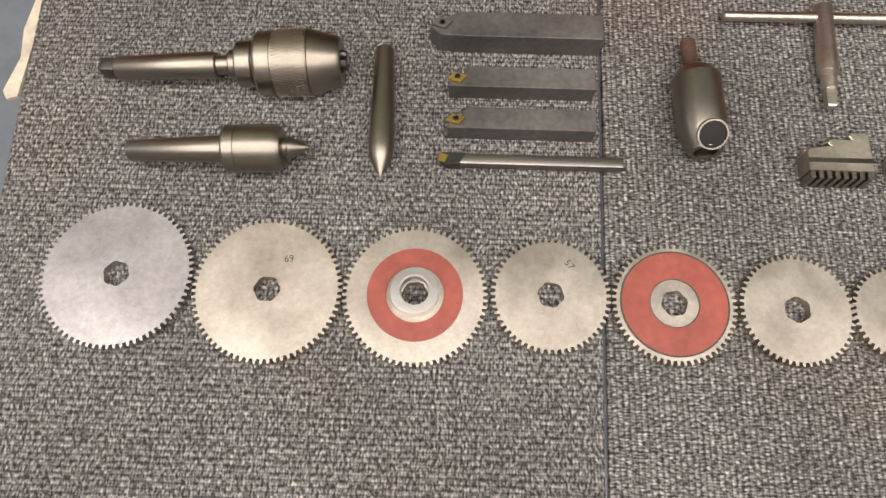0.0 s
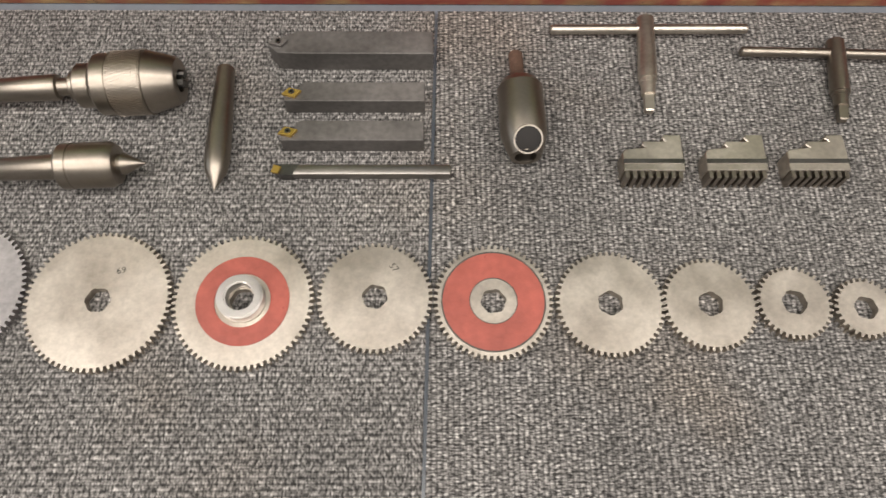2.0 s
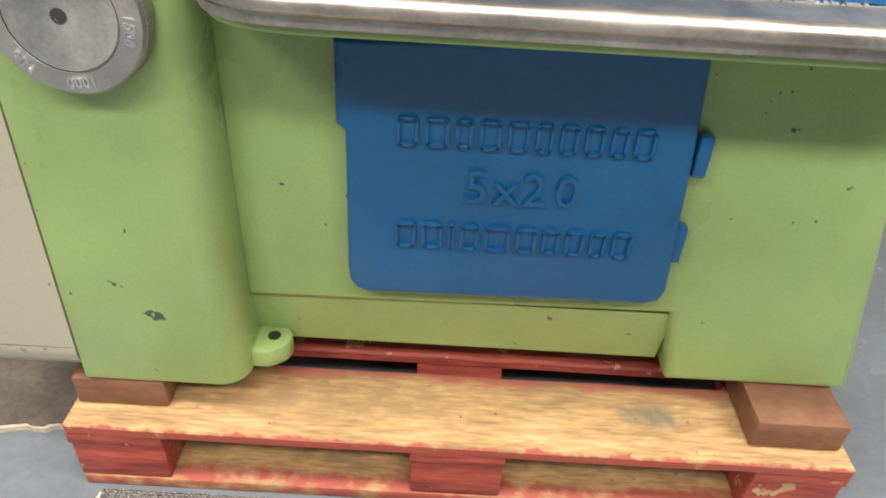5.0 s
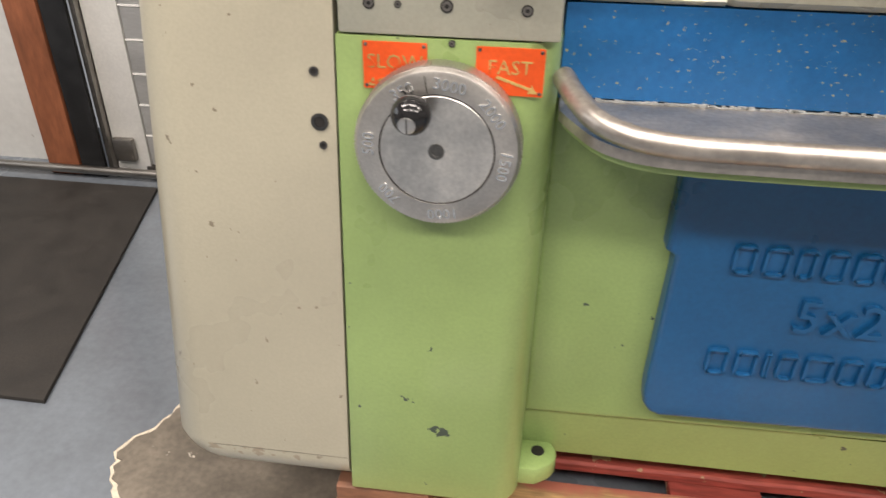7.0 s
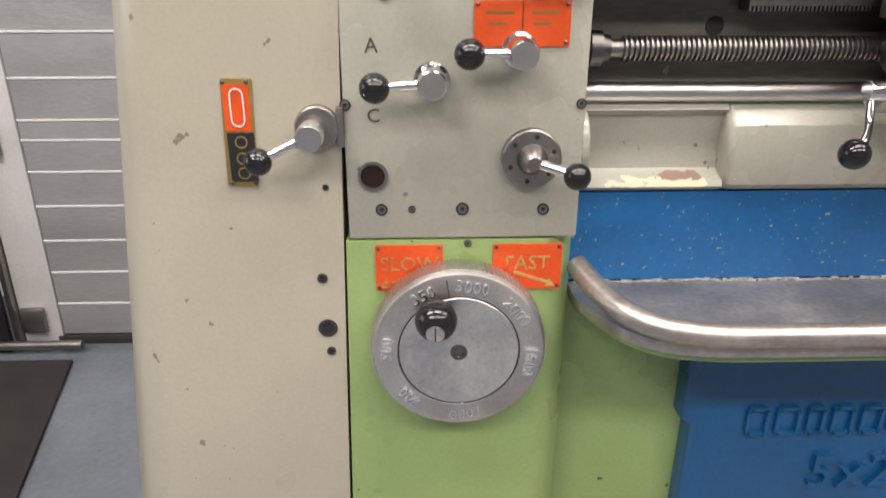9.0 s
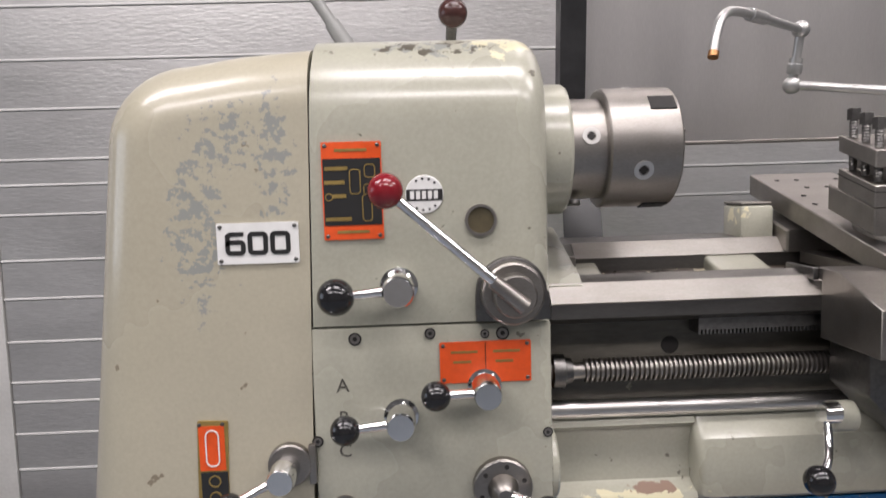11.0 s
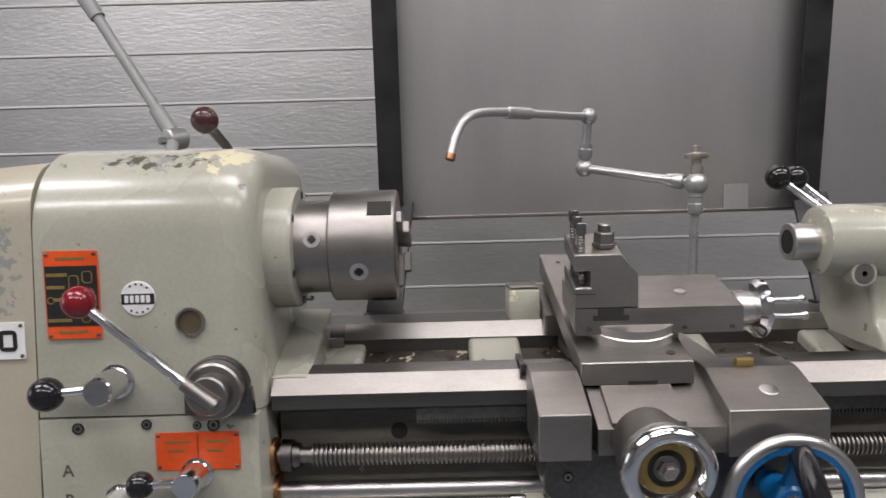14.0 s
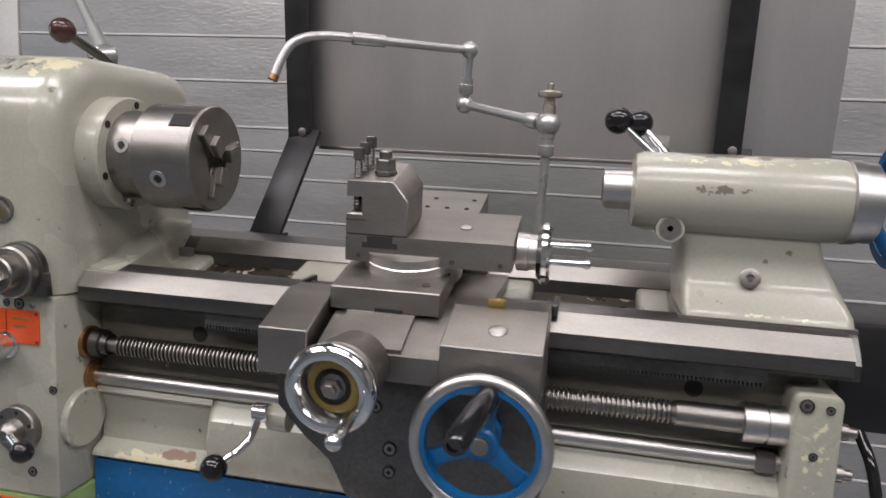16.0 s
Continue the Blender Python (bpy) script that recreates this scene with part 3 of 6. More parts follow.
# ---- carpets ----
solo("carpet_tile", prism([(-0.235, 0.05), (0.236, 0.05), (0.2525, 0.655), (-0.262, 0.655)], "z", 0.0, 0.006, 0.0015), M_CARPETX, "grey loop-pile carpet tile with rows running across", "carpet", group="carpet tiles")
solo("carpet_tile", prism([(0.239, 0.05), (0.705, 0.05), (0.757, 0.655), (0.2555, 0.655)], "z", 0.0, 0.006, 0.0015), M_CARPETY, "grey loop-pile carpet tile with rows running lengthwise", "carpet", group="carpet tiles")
solo("torn_backing", prism([(-0.262, 0.53), (-0.258, 0.645), (-0.266, 0.65), (-0.272, 0.60), (-0.268, 0.57), (-0.276, 0.535), (-0.271, 0.527)], "z", 0.0, 0.003), M_BOARDEDGE, "pale torn strip of carpet backing on the floor", "carpet scrap")
CT = 0.006


# ---- change gears ----
def gear_mesh(R, teeth, thick, bore, bm=None):
    """A spur gear lying flat on z = 0, with a splined bore."""
    root = R - 0.0034
    out, inn = [], []
    for i in range(teeth):
        for f, r in ((-0.27, root), (-0.19, R - 0.0008), (-0.12, R), (0.12, R), (0.19, R - 0.0008), (0.27, root)):
            a = 2 * math.pi * (i + f) / teeth
            out.append((r * math.cos(a), r * math.sin(a)))
    m = 36
    for i in range(m):
        a = 2 * math.pi * i / m
        r = bore * (1.0 if (i // 3) % 2 else 0.93)
        inn.append((r * math.cos(a), r * math.sin(a)))
    bm = bmesh.new()
    O0, O1 = [[bm.verts.new((x, y, z)) for x, y in out] for z in (0, thick)]
    I0, I1 = [[bm.verts.new((x, y, z)) for x, y in inn] for z in (0, thick)]
    no, ni = len(out), m
    for A, B, n in ((O0, O1, no), (I1, I0, ni)):
        for i in range(n):
            bm.faces.new((A[i], A[(i + 1) % n], B[(i + 1) % n], B[i]))
    for O, I in ((O1, I1), (O0, I0)):
        edges = []
        for ring in (O, I):
            for i in range(len(ring)):
                e = bm.edges.get((ring[i], ring[(i + 1) % len(ring)]))
                edges.append(e)
        bmesh.ops.triangle_fill(bm, edges=edges, use_beauty=True)
    bmesh.ops.recalc_face_normals(bm, faces=bm.faces)
    return bm


GEARS = [(-0.1395, 0.367, 0.0605, "grey"), (-0.0195, 0.358, 0.0588, "69"), (0.0965, 0.357, 0.0568, "hub"), (0.2025, 0.360, 0.0468, "57"), (0.2985, 0.356, 0.0486, "web"), (0.3935, 0.354, 0.0446, "plain"),
         (0.475, 0.353, 0.0392, "plain"), (0.544, 0.354, 0.0312, "plain"), (0.6015, 0.349, 0.0258, "plain"), (0.650, 0.348, 0.0212, "plain"), (0.687, 0.337, 0.0182, "plain")]
for gx, gy, R, sort in GEARS:
    th = 0.0085
    label = {"grey": "large grey steel change gear lying on the carpet", "hub": "steel change gear with red-painted web and raised hub", "web": "steel change gear with a red-painted recessed web"}.get(sort, "plain ground steel change gear lying on the carpet" if R > 0.035 else "small plain steel change gear lying on the carpet")
    g = thing("change_gear", label, "gear", (gx, gy, CT), "change gears")
    tilt = pose(gx, gy, CT, 0, 0, 37 * gx * 57)
    bore = 0.0105 if R > 0.03 else 0.0098
    blank = gear_mesh(R, round(2 * R / 0.00166) - 2, th, bore)
    bmesh.ops.transform(blank, matrix=tilt, verts=blank.verts)
    part("gear_blank", blank, M_GEARGREY if sort == "grey" else M_GEAR, g)
    if sort == "hub":
        w = tube_ring(0.0225, 0.0375, th, th + 0.0012)
        bmesh.ops.transform(w, matrix=pose(gx, gy, CT), verts=w.verts)
        part("web", w, M_GEARRED, g, "red-painted cast web")
        w = tube_ring(0.0112, 0.0185, th, th + 0.012, 48)
        bmesh.ops.bevel(w, geom=[e for e in w.edges if e.calc_face_angle() > 1], offset=0.0012, segments=2, affect="EDGES")
        bmesh.ops.transform(w, matrix=pose(gx, gy, CT), verts=w.verts)
        part("hub", w, M_BRIGHT, g, "bright turned hub")
    if sort == "web":
        w = tube_ring(0.0195, 0.0415, th, th + 0.0008)
        bmesh.ops.transform(w, matrix=pose(gx, gy, CT), verts=w.verts)
        part("web", w, M_GEARRED, g, "red-painted cast web")
    if sort == "web":
        for r0, r1 in ((0.0412, 0.0424), (0.0190, 0.0196)):
            w = tube_ring(r0, r1, th, th + 0.001)
            bmesh.ops.transform(w, matrix=pose(gx, gy, CT), verts=w.verts)
            part("groove", w, M_ENGRAVE, g, "dark groove round the web")
    if sort in ("69", "57"):
        part("stamped_number", letters(sort, 0.008, (gx + 0.015, gy + 0.025, CT + th + 0.0001), -50 if sort == "57" else 10, 0.0002, "top"), M_ENGRAVE, g, "stamped number")


# ---- tools on the carpet ----
dc = thing("drill_chuck", "steel keyless drill chuck on a Morse taper arbor", "drill chuck", (-0.07, 0.553, CT))
ax0, axd = (-0.180, 0.548, CT + 0.0165), (0.21, 0.010, 0.006)
part("tang", box(-0.181, -0.168, 0.5425, 0.5545, CT + 0.009, CT + 0.024, 0.001), M_DARKST, dc)
part("taper_arbor", spin([(0.012, 0.0088), (0.014, 0.0100), (0.096, 0.0116), (0.0985, 0.0110), (0.0995, 0.0080), (0.111, 0.0080)], ax0, axd, 40), M_TOOL, dc)
part("collar", spin([(0.1105, 0.0115), (0.1115, 0.0126), (0.1165, 0.0126), (0.1175, 0.0185), (0.119, 0.0196), (0.131, 0.0196), (0.1325, 0.0185), (0.1345, 0.0188)], ax0, axd, 48), M_TOOL, dc)
part("knurled_sleeve", spin([(0.1345, 0.0250), (0.137, 0.0270), (0.149, 0.0272), (0.1495, 0.0266), (0.1500, 0.0266), (0.1505, 0.0280), (0.180, 0.0280)], ax0, axd, 60), M_TOOL, dc)
bm = bmesh.new()
for k in range(64):
    a = 2 * math.pi * k / 64
    q = Vector((0, 0, 1)).rotation_difference(Vector(axd).normalized()).to_matrix().to_4x4()
    for s in (-1, 1):
        r = bmesh.ops.create_cube(bm, size=1)
        bmesh.ops.transform(bm, matrix=Matrix.Translation(ax0) @ q @ Matrix.Rotation(a, 4, "Z") @ Matrix.Translation((0.0281, 0, 0.1650)) @ Matrix.Rotation(s * 0.25, 4, "X") @ Matrix.Diagonal((0.0008, 0.0008, 0.029, 1)), verts=r["verts"])
part("knurling", bm, M_TOOL, dc, "crossed knurling")
part("nose_cone", spin([(0.180, 0.0272), (0.181, 0.0276), (0.203, 0.0215), (0.206, 0.0195), (0.206, 0.0100), (0.196, 0.0095)], ax0, axd, 48), M_TOOL, dc)
for k in range(3):
    a = 2.1 * k + 0.4
    part("jaw", rod(Vector(ax0) + Vector(axd).normalized() * 0.200 + Vector((0, 0.006 * math.cos(a), 0.006 * math.sin(a))), Vector(ax0) + Vector(axd).normalized() * 0.210 + Vector((0, 0.005 * math.cos(a), 0.005 * math.sin(a))), 0.004, n=10), M_DARKST, dc)

lc = thing("live_centre", "bright steel revolving live centre with Morse taper shank", "live centre", (-0.07, 0.473, CT))
ax0, axd = (-0.143, 0.469, CT + 0.0195), (0.15, 0.006, 0.0025)
part("taper_shank", spin([(0, 0.0075), (0.002, 0.0088), (0.078, 0.0112), (0.080, 0.0112)], ax0, axd, 36), M_TOOL, lc)
part("body", spin([(0.080, 0.018), (0.082, 0.0195), (0.090, 0.0195), (0.0905, 0.0188), (0.092, 0.0188), (0.0925, 0.0195), (0.122, 0.0195), (0.127, 0.0165), (0.128, 0.010)], ax0, axd, 48), M_TOOL, lc)
part("point", spin([(0.127, 0.0085), (0.131, 0.0085), (0.132, 0.0098), (0.1505, 0.0002)], ax0, axd, 36), M_TOOL, lc)

solo("dead_centre", spin([(0, 0.0068), (0.0015, 0.0082), (0.085, 0.0110), (0.098, 0.0108), (0.108, 0.0092), (0.126, 0.0003)], (0.0605, 0.580, CT + 0.0100), (0.003, -0.122, 0.0012), 40), M_TOOL, "dull steel dead centre with a pointed tip", "lathe centre")


def toolholder(x0, x1, y0, y1, h, name_label, insert_mat, tip=0.026, skew=0.0):
    """A square-shank insert holder, its tip to -x."""
    th = thing("tool_holder", name_label, "tool holder", ((x0 + x1) / 2, (y0 + y1) / 2, CT), "insert tool holders")
    w = y1 - y0
    poly = [(x1, y0), (x1, y1), (x0 + tip * 0.9, y1), (x0 + 0.004, y0 + w * 0.58), (x0, y0 + w * 0.42), (x0 + 0.010, y0 + 0.001), (x0 + tip, y0)] if skew == 0 else \
        [(x1, y0), (x1, y1), (x0 + tip * 0.70, y1), (x0 + tip * 0.55, y1 - 0.003), (x0 + tip * 0.45, y0 + w * 0.30), (x0 + 0.002, y0 + w * 0.2), (x0 + 0.001, y0), (x0 + tip, y0 - 0.0)]
    bm = prism(poly, "z", CT, CT + h)
    bmesh.ops.bevel(bm, geom=list(bm.edges), offset=0.0008, segments=1, affect="EDGES")
    part("shank", bm, M_BLACKOX, th)
    s = 0.0075
    cx, cy = (x0 + 0.011, y0 + w * 0.42) if skew == 0 else (x0 + 0.0085, y0 + w * 0.34)
    bm = prism([(cx - s * 1.15, cy - s * 0.25), (cx + s * 0.35, cy - s * 0.65), (cx + s * 1.1, cy + s * 0.25), (cx - s * 0.4, cy + s * 0.65)], "z", CT + h + 0.0002, CT + h + 0.0036, 0.0004, 1)
    ins = part("insert", bm, insert_mat, th, "diamond carbide insert")
    part("insert_screw", spin([(0, 0.0026), (0.0008, 0.0026), (0.0008, 0.0012), (0.0, 0.001)], (cx, cy, CT + h + 0.0036), (0, 0, 1), 14), M_DARKST, th)
    return th


toolholder(0.0995, 0.2505, 0.5855, 0.6105, 0.025, "large black square-shank tool holder with a dark insert", M_BLACKOX, 0.03)
toolholder(0.1165, 0.2430, 0.5385, 0.5585, 0.020, "dark square-shank tool holder with a gold carbide insert", M_GOLD, 0.026, 1)
toolholder(0.1160, 0.2420, 0.4985, 0.5185, 0.020, "dark square-shank tool holder with a gold carbide insert", M_GOLD, 0.026, 1)
bb = thing("boring_bar", "slim steel boring bar with a small gold carbide insert", "boring bar", (0.19, 0.475, CT))
bm = box(0.126, 0.2655, 0.4705, 0.4805, CT, CT + 0.010, 0.0016)
part("bar", bm, M_STEEL, bb)
part("head", prism([(0.128, 0.4695), (0.134, 0.4805), (0.1135, 0.4805), (0.112, 0.4745), (0.118, 0.470)], "z", CT, CT + 0.0105, 0.0007, 1), M_DARKST, bb)
part("insert", prism([(0.1105, 0.4715), (0.1165, 0.4700), (0.119, 0.4765), (0.1125, 0.4785)], "z", CT + 0.0107, CT + 0.0135, 0.0004, 1), M_GOLD, bb, "diamond carbide insert")

dh = thing("quill_socket", "dark turned steel socket with a threaded stub and cross hole", "tool socket", (0.329, 0.53, CT))
part("stub", spin([(0, 0.0058), (0.001, 0.0066), (0.036, 0.0066)], (0.3265, 0.594, CT + 0.0135), (0.001, -0.04, 0.002), 20), M_RUST, dh, "rust-brown threaded stub")
part("body", spin([(0.034, 0.011), (0.037, 0.0165), (0.042, 0.0192), (0.044, 0.0205), (0.070, 0.0205), (0.090, 0.0205), (0.104, 0.0165), (0.112, 0.0135), (0.112, 0.0095), (0.10, 0.009)], (0.3265, 0.594, CT + 0.0205), (0.0035, -0.115, -0.001), 40), M_TOOL, dh)
part("cross_hole", spin([(0, 0.0120), (0.0022, 0.0120), (0.0026, 0.0108), (0.0026, 0.0), ], (0.330, 0.4905, CT + 0.0365), (0.0, -0.62, 0.75), 28), M_DARKHOLE, dh, "dark bored opening")
part("hole_rim", tube_ring(0.0112, 0.0125, 0.0, 0.0036, 28, (0.330, 0.4903, CT + 0.0363), (0.0, -0.62, 0.75)), M_GEAR, dh, "bright worn rim")


def chuck_key(bar_l, bar_r, top, bottom, material, label):
    k = thing("chuck_key", label, "chuck key", (*(Vector(top) + (Vector(bottom) - Vector(top)) * 0.5).to_2d(), CT), "chuck keys")
    d = (Vector(bottom) - Vector(top))
    ln = d.length
    part("stem", spin([(0, 0.0072), (0.001, 0.0082), (ln * 0.66, 0.0088), (ln * 0.665, 0.0074), (ln * 0.70, 0.0074), (ln * 0.705, 0.0066), (ln * 0.83, 0.0066)], top, d, 28), material, k)
    part("square_end", spin([(ln * 0.82, 0.0056), (ln * 0.985, 0.0056), (ln, 0.0042)], top, d, 4, phase=0.78), material, k)
    part("tommy_bar", rod(bar_l, bar_r, 0.0046, n=16, chamfer=0.001), M_GEAR if material is M_GEAR else M_TOOL, k)


chuck_key((0.362, 0.625, CT + 0.0095), (0.550, 0.6265, CT + 0.0095), (0.4535, 0.638, CT + 0.0095), (0.446, 0.534, CT + 0.0085), M_GEAR, "bright steel chuck key with a sliding tommy bar")
chuck_key((0.540, 0.6005, CT + 0.0095), (0.719, 0.596, CT + 0.0095), (0.6315, 0.612, CT + 0.0095), (0.621, 0.525, CT + 0.0085), M_TOOL, "dull dark steel chuck key with a tommy bar")


def chuck_jaw(x, y):
    j = thing("chuck_jaw", "stepped steel lathe chuck jaw with scroll teeth", "chuck jaw", (x, y, CT), "spare chuck jaws")
    L_ = 0.053
    poly = [(0, 0.006), (L_, 0.006), (L_, 0.041), (L_ - 0.015, 0.041), (L_ - 0.017, 0.038), (L_ - 0.014, 0.0345), (L_ - 0.033, 0.0345), (L_ - 0.035, 0.0315), (L_ - 0.032, 0.0285), (0.003, 0.0265), (0, 0.023)]
    part("body", prism([(x + a, y + c) for a, c in poly], "z", CT, CT + 0.020, 0.0008, 1), M_GEAR, j)
    part("guide_groove", box(x + 0.0004, x + L_ - 0.0004, y + 0.0125, y + 0.0165, CT + 0.020, CT + 0.0212), M_DARKST, j)
    for i in range(8):
        tx = x + 0.001 + i * 0.0066
        part("tooth", box(tx, tx + 0.0038, y - 0.001, y + 0.006, CT, CT + 0.0192, 0.0004, 1), M_TOOL, j)


for jx in (0.4135, 0.4855, 0.557):
    chuck_jaw(jx, 0.463)


# ---- the lathe ----
F = 0.705
SY, SZ = 0.800, 1.243
lathe = thing("lathe", "green, cream and blue lathe with worn paint on a pallet", "lathe", (0.2, 0.9, 0.2))


def bevel_at(bm, test, off, seg=5):
    es = [e for e in bm.edges if test(*[v.co for v in e.verts])]
    bmesh.ops.bevel(bm, geom=es, offset=off, segments=seg, affect="EDGES", profile=0.5)
    return bm


def left_x(z):
    return -0.427 - 0.115 * (1.23 - z)


def seam_x(z):
    return -0.2485 + 0.0265 * (z - 0.8)


# Gear-end cover: a tall tapering box with rounded front and a domed top corner.
def rolled_front(outline, r, y0, y1, n=7):
    """An upright outline pushed back from y0, its front edge rolled over; first and last points slide along z alone."""
    bm = bmesh.new()
    P = [Vector(p) for p in outline]
    dirs = []
    for i, p in enumerate(P):
        if i in (0, len(P) - 1):
            dirs.append(Vector((0, 1 if i == 0 else -1)))
            continue
        a, c = (p - P[i - 1]).normalized(), (P[i + 1] - p).normalized()
        t = (a + c).normalized()
        d = Vector((t.y, -t.x))
        dirs.append(d / max(0.5, (Vector((a.y, -a.x))).dot(d)))
    rings = [[bm.verts.new((p.x + q.x * (r + 0.003), y0, p.y + q.y * (r + 0.003))) for p, q in zip(P, dirs)]]
    for k in range(n + 1):
        f = radians(90 * (1 - k / n))
        d, y = r * (1 - math.cos(f)), y0 + r * (1 - math.sin(f))
        rings.append([bm.verts.new((p.x + q.x * d, y, p.y + q.y * d)) for p, q in zip(P, dirs)])
    rings.append([bm.verts.new((p.x, y1, p.y)) for p in P])
    for a, c in zip(rings, rings[1:]):
        for i in range(len(a)):
            j = (i + 1) % len(a)
            bm.faces.new((a[i], a[j], c[j], c[i]))
    hub = bm.verts.new((sum(v.co.x for v in rings[0]) / len(P), y0, sum(v.co.z for v in rings[0]) / len(P)))
    for i in range(len(P)):
        bm.faces.new((hub, rings[0][i], rings[0][(i + 1) % len(P)]))
    bm.faces.new(rings[-1])
    bmesh.ops.remove_doubles(bm, verts=bm.verts, dist=0.0004)
    bmesh.ops.recalc_face_normals(bm, faces=bm.faces)
    return bm


top_arc = [(left_x(1.250) + 0.080 * (1 - math.cos(radians(a))), 1.250 + 0.077 * math.sin(radians(a))) for a in range(0, 91, 10)]
foot_arc = [(left_x(0.285) + 0.085 * (1 - math.sin(radians(a))), 0.285 - 0.085 * math.cos(radians(a))) for a in range(0, 90, 15)]
bm = rolled_front([(seam_x(0.2) - 0.001, 0.200), *foot_arc, *top_arc, (-0.30, 1.334), (seam_x(1.339) - 0.001, 1.339)], 0.055, F, 1.10, 22)
bmesh.ops.triangulate(bm, faces=[f for f in bm.faces if len(f.verts) > 4])
cover = part("end_cover", bm, M_TAN, lathe, "tan-painted gear end cover with worn grey patches")
part("cover_foot_line", box(left_x(0.25) + 0.075, seam_x(0.25) - 0.004, F - 0.0003, F + 0.01, 0.2615, 0.2621), M_ENGRAVE, cover, "thin dark scratch line along the foot")

# Drive column.
bm = prism([(-0.247, F), *arc(-0.024 - 0.042, F + 0.042, 0.042, -90, 0), (-0.024, 1.10), (-0.247, 1.10)], "z", 0.2, 0.857)
for v in bm.verts:
    if v.co.x < -0.2:
        v.co.x = seam_x(v.co.z) + 0.0015
bevel_at(bm, lambda a, c: a.z < 0.21 and c.z < 0.21 and min(a.y, c.y) < 0.8, 0.006, 3)
column = part("drive_column", bm, M_GREEN, lathe, "pale green painted cast column with chipped paint")
bm = prism([(-0.045, 0.745), (0.0, 0.745), *arc(0.0, 0.781, 0.030, -55, 90), (-0.045, 0.811)], "z", 0.203, 0.236, 0.004, 2)
lug = part("holding_down_lug", bm, M_GREEN, lathe, "green cast lug with a bolt hole")
part("bolt_hole", spin([(0, 0.010), (0.0008, 0.010), (0.0008, 0.0)], (0.002, 0.782, 0.236), (0, 0, 1), 20), M_DARKHOLE, lug, "dark bolt hole")

# Cabinet base between the column and the tail end.
bm = prism([(-0.03, 0.322), (0.590, 0.333), (0.612, 0.200), (0.898, 0.200), (0.82, 0.58), (0.785, 0.80), (-0.03, 0.80)], "y", 0.77, 1.12)
bevel_at(bm, lambda a, c: a.y < 0.771 and c.y < 0.771, 0.012, 4)
cab = part("cabinet", bm, M_GREEN, lathe, "pale green painted cabinet base")
part("undercut", prism([(0.782, 0.324), (0.806, 0.214), (1.10, 0.214), (1.10, 0.324)], "x", -0.03, 0.600), M_GREEN, cab)

# Chip-side access cover.
bm = prism([(0.137, 0.372), (0.150, 0.366), (0.535, 0.372), (0.555, 0.378), (0.562, 0.395), (0.548, 0.60), (0.536, 0.735), (0.118, 0.722), (0.117, 0.62), (0.128, 0.612), (0.126, 0.41), (0.128, 0.385)], "y", 0.742, 0.769)
bevel_at(bm, lambda a, c: a.y < 0.7425 and c.y < 0.7425, 0.007, 4)
door2 = part("access_cover", bm, M_BLUE, lathe, "glossy blue cast access cover with raised lettering")
for z in (0.47, 0.60):
    part("hinge", box(0.552, 0.570, 0.747, 0.768, z - 0.028, z + 0.028, 0.004), M_BLUE, door2)
for ch, x in (("5", 0.2900), ("x", 0.3270), ("2", 0.3620), ("0", 0.4030)):
    part("raised_figure", letters(ch, 0.066, (x, 0.7405, 0.545), 0, 0.010), M_BLUE, door2, "raised blue figure " + ch)
for widths, z, h in (((1, 1.1, 0.8, 1, 1, 0.8, 0.85, 0.9, 0.8, 0.95), 0.618, 0.039), ((1, 1, 0.3, 0.9, 1.25, 1, 0.85, 0.9, 0.8, 0.95), 0.470, 0.039)):
    unit = 0.315 / sum(w + 0.28 for w in widths)
    x = 0.190
    for w in widths:
        w *= unit
        bm = outline_ring(w, h, min(0.007, w * 0.45), min(0.0046, w * 0.45), x + w / 2, z, 0.7360, 0.7421)
        bevel_at(bm, lambda a, c: a.y < 0.737 and c.y < 0.737, 0.0013, 2)
        part("raised_bar", bm, M_BLUE, door2, "plain raised blue relief block")
        x += w + 0.28 * unit

# Chip tray with a rolled lip, and the speckled strip above it.
lip = smooth_path([(-0.021, 0.722, 0.822), (-0.008, 0.690, 0.812), (0.012, 0.652, 0.804), (0.042, 0.628, 0.800), (0.085, 0.618, 0.798), (0.15, 0.616, 0.798), (0.30, 0.616, 0.798), (0.45, 0.616, 0.798), (0.62, 0.616, 0.798), (0.80, 0.616, 0.798), (0.87, 0.616, 0.798)], 5)
tray = part("tray_lip", tube(lip, 0.0115, 16), M_TRAY, lathe, "worn rolled steel lip of the chip tray")
plan = [(p.x, p.y) for p in lip] + [(0.87, 1.10), (-0.020, 1.10)]
part("tray_pan", prism(plan, "z", 0.776, 0.787), M_TRAY, tray, "scuffed bare steel chip tray")
part("tray_underside", prism([(x + 0.004, y + 0.007) for x, y in plan[:-2]] + [(0.86, 1.09), (-0.01, 1.09)], "z", 0.766, 0.7755, 0.003, 2), M_GREEN, tray, "green painted tray underside")
part("back_strip", prism([(0.767, 0.7845), (0.757, 0.790), (0.757, 0.886), (0.80, 0.886), (0.80, 0.7845)], "x", -0.0225, 0.78), M_BLUEWORN, lathe, "blue strip speckled with yellowish chips")
bm = bmesh.new()
random.seed(7)
for i in range(200):
    x = -0.015 + i * 0.0039
    box(x, x + random.uniform(0.0035, 0.0065), 0.7545, 0.7569, 0.7850, 0.7875 + random.uniform(0, 0.003), 0, 1, bm)
part("sealant_bead", bm, M_BEAD, lathe, "rough white paint edge along the tray")

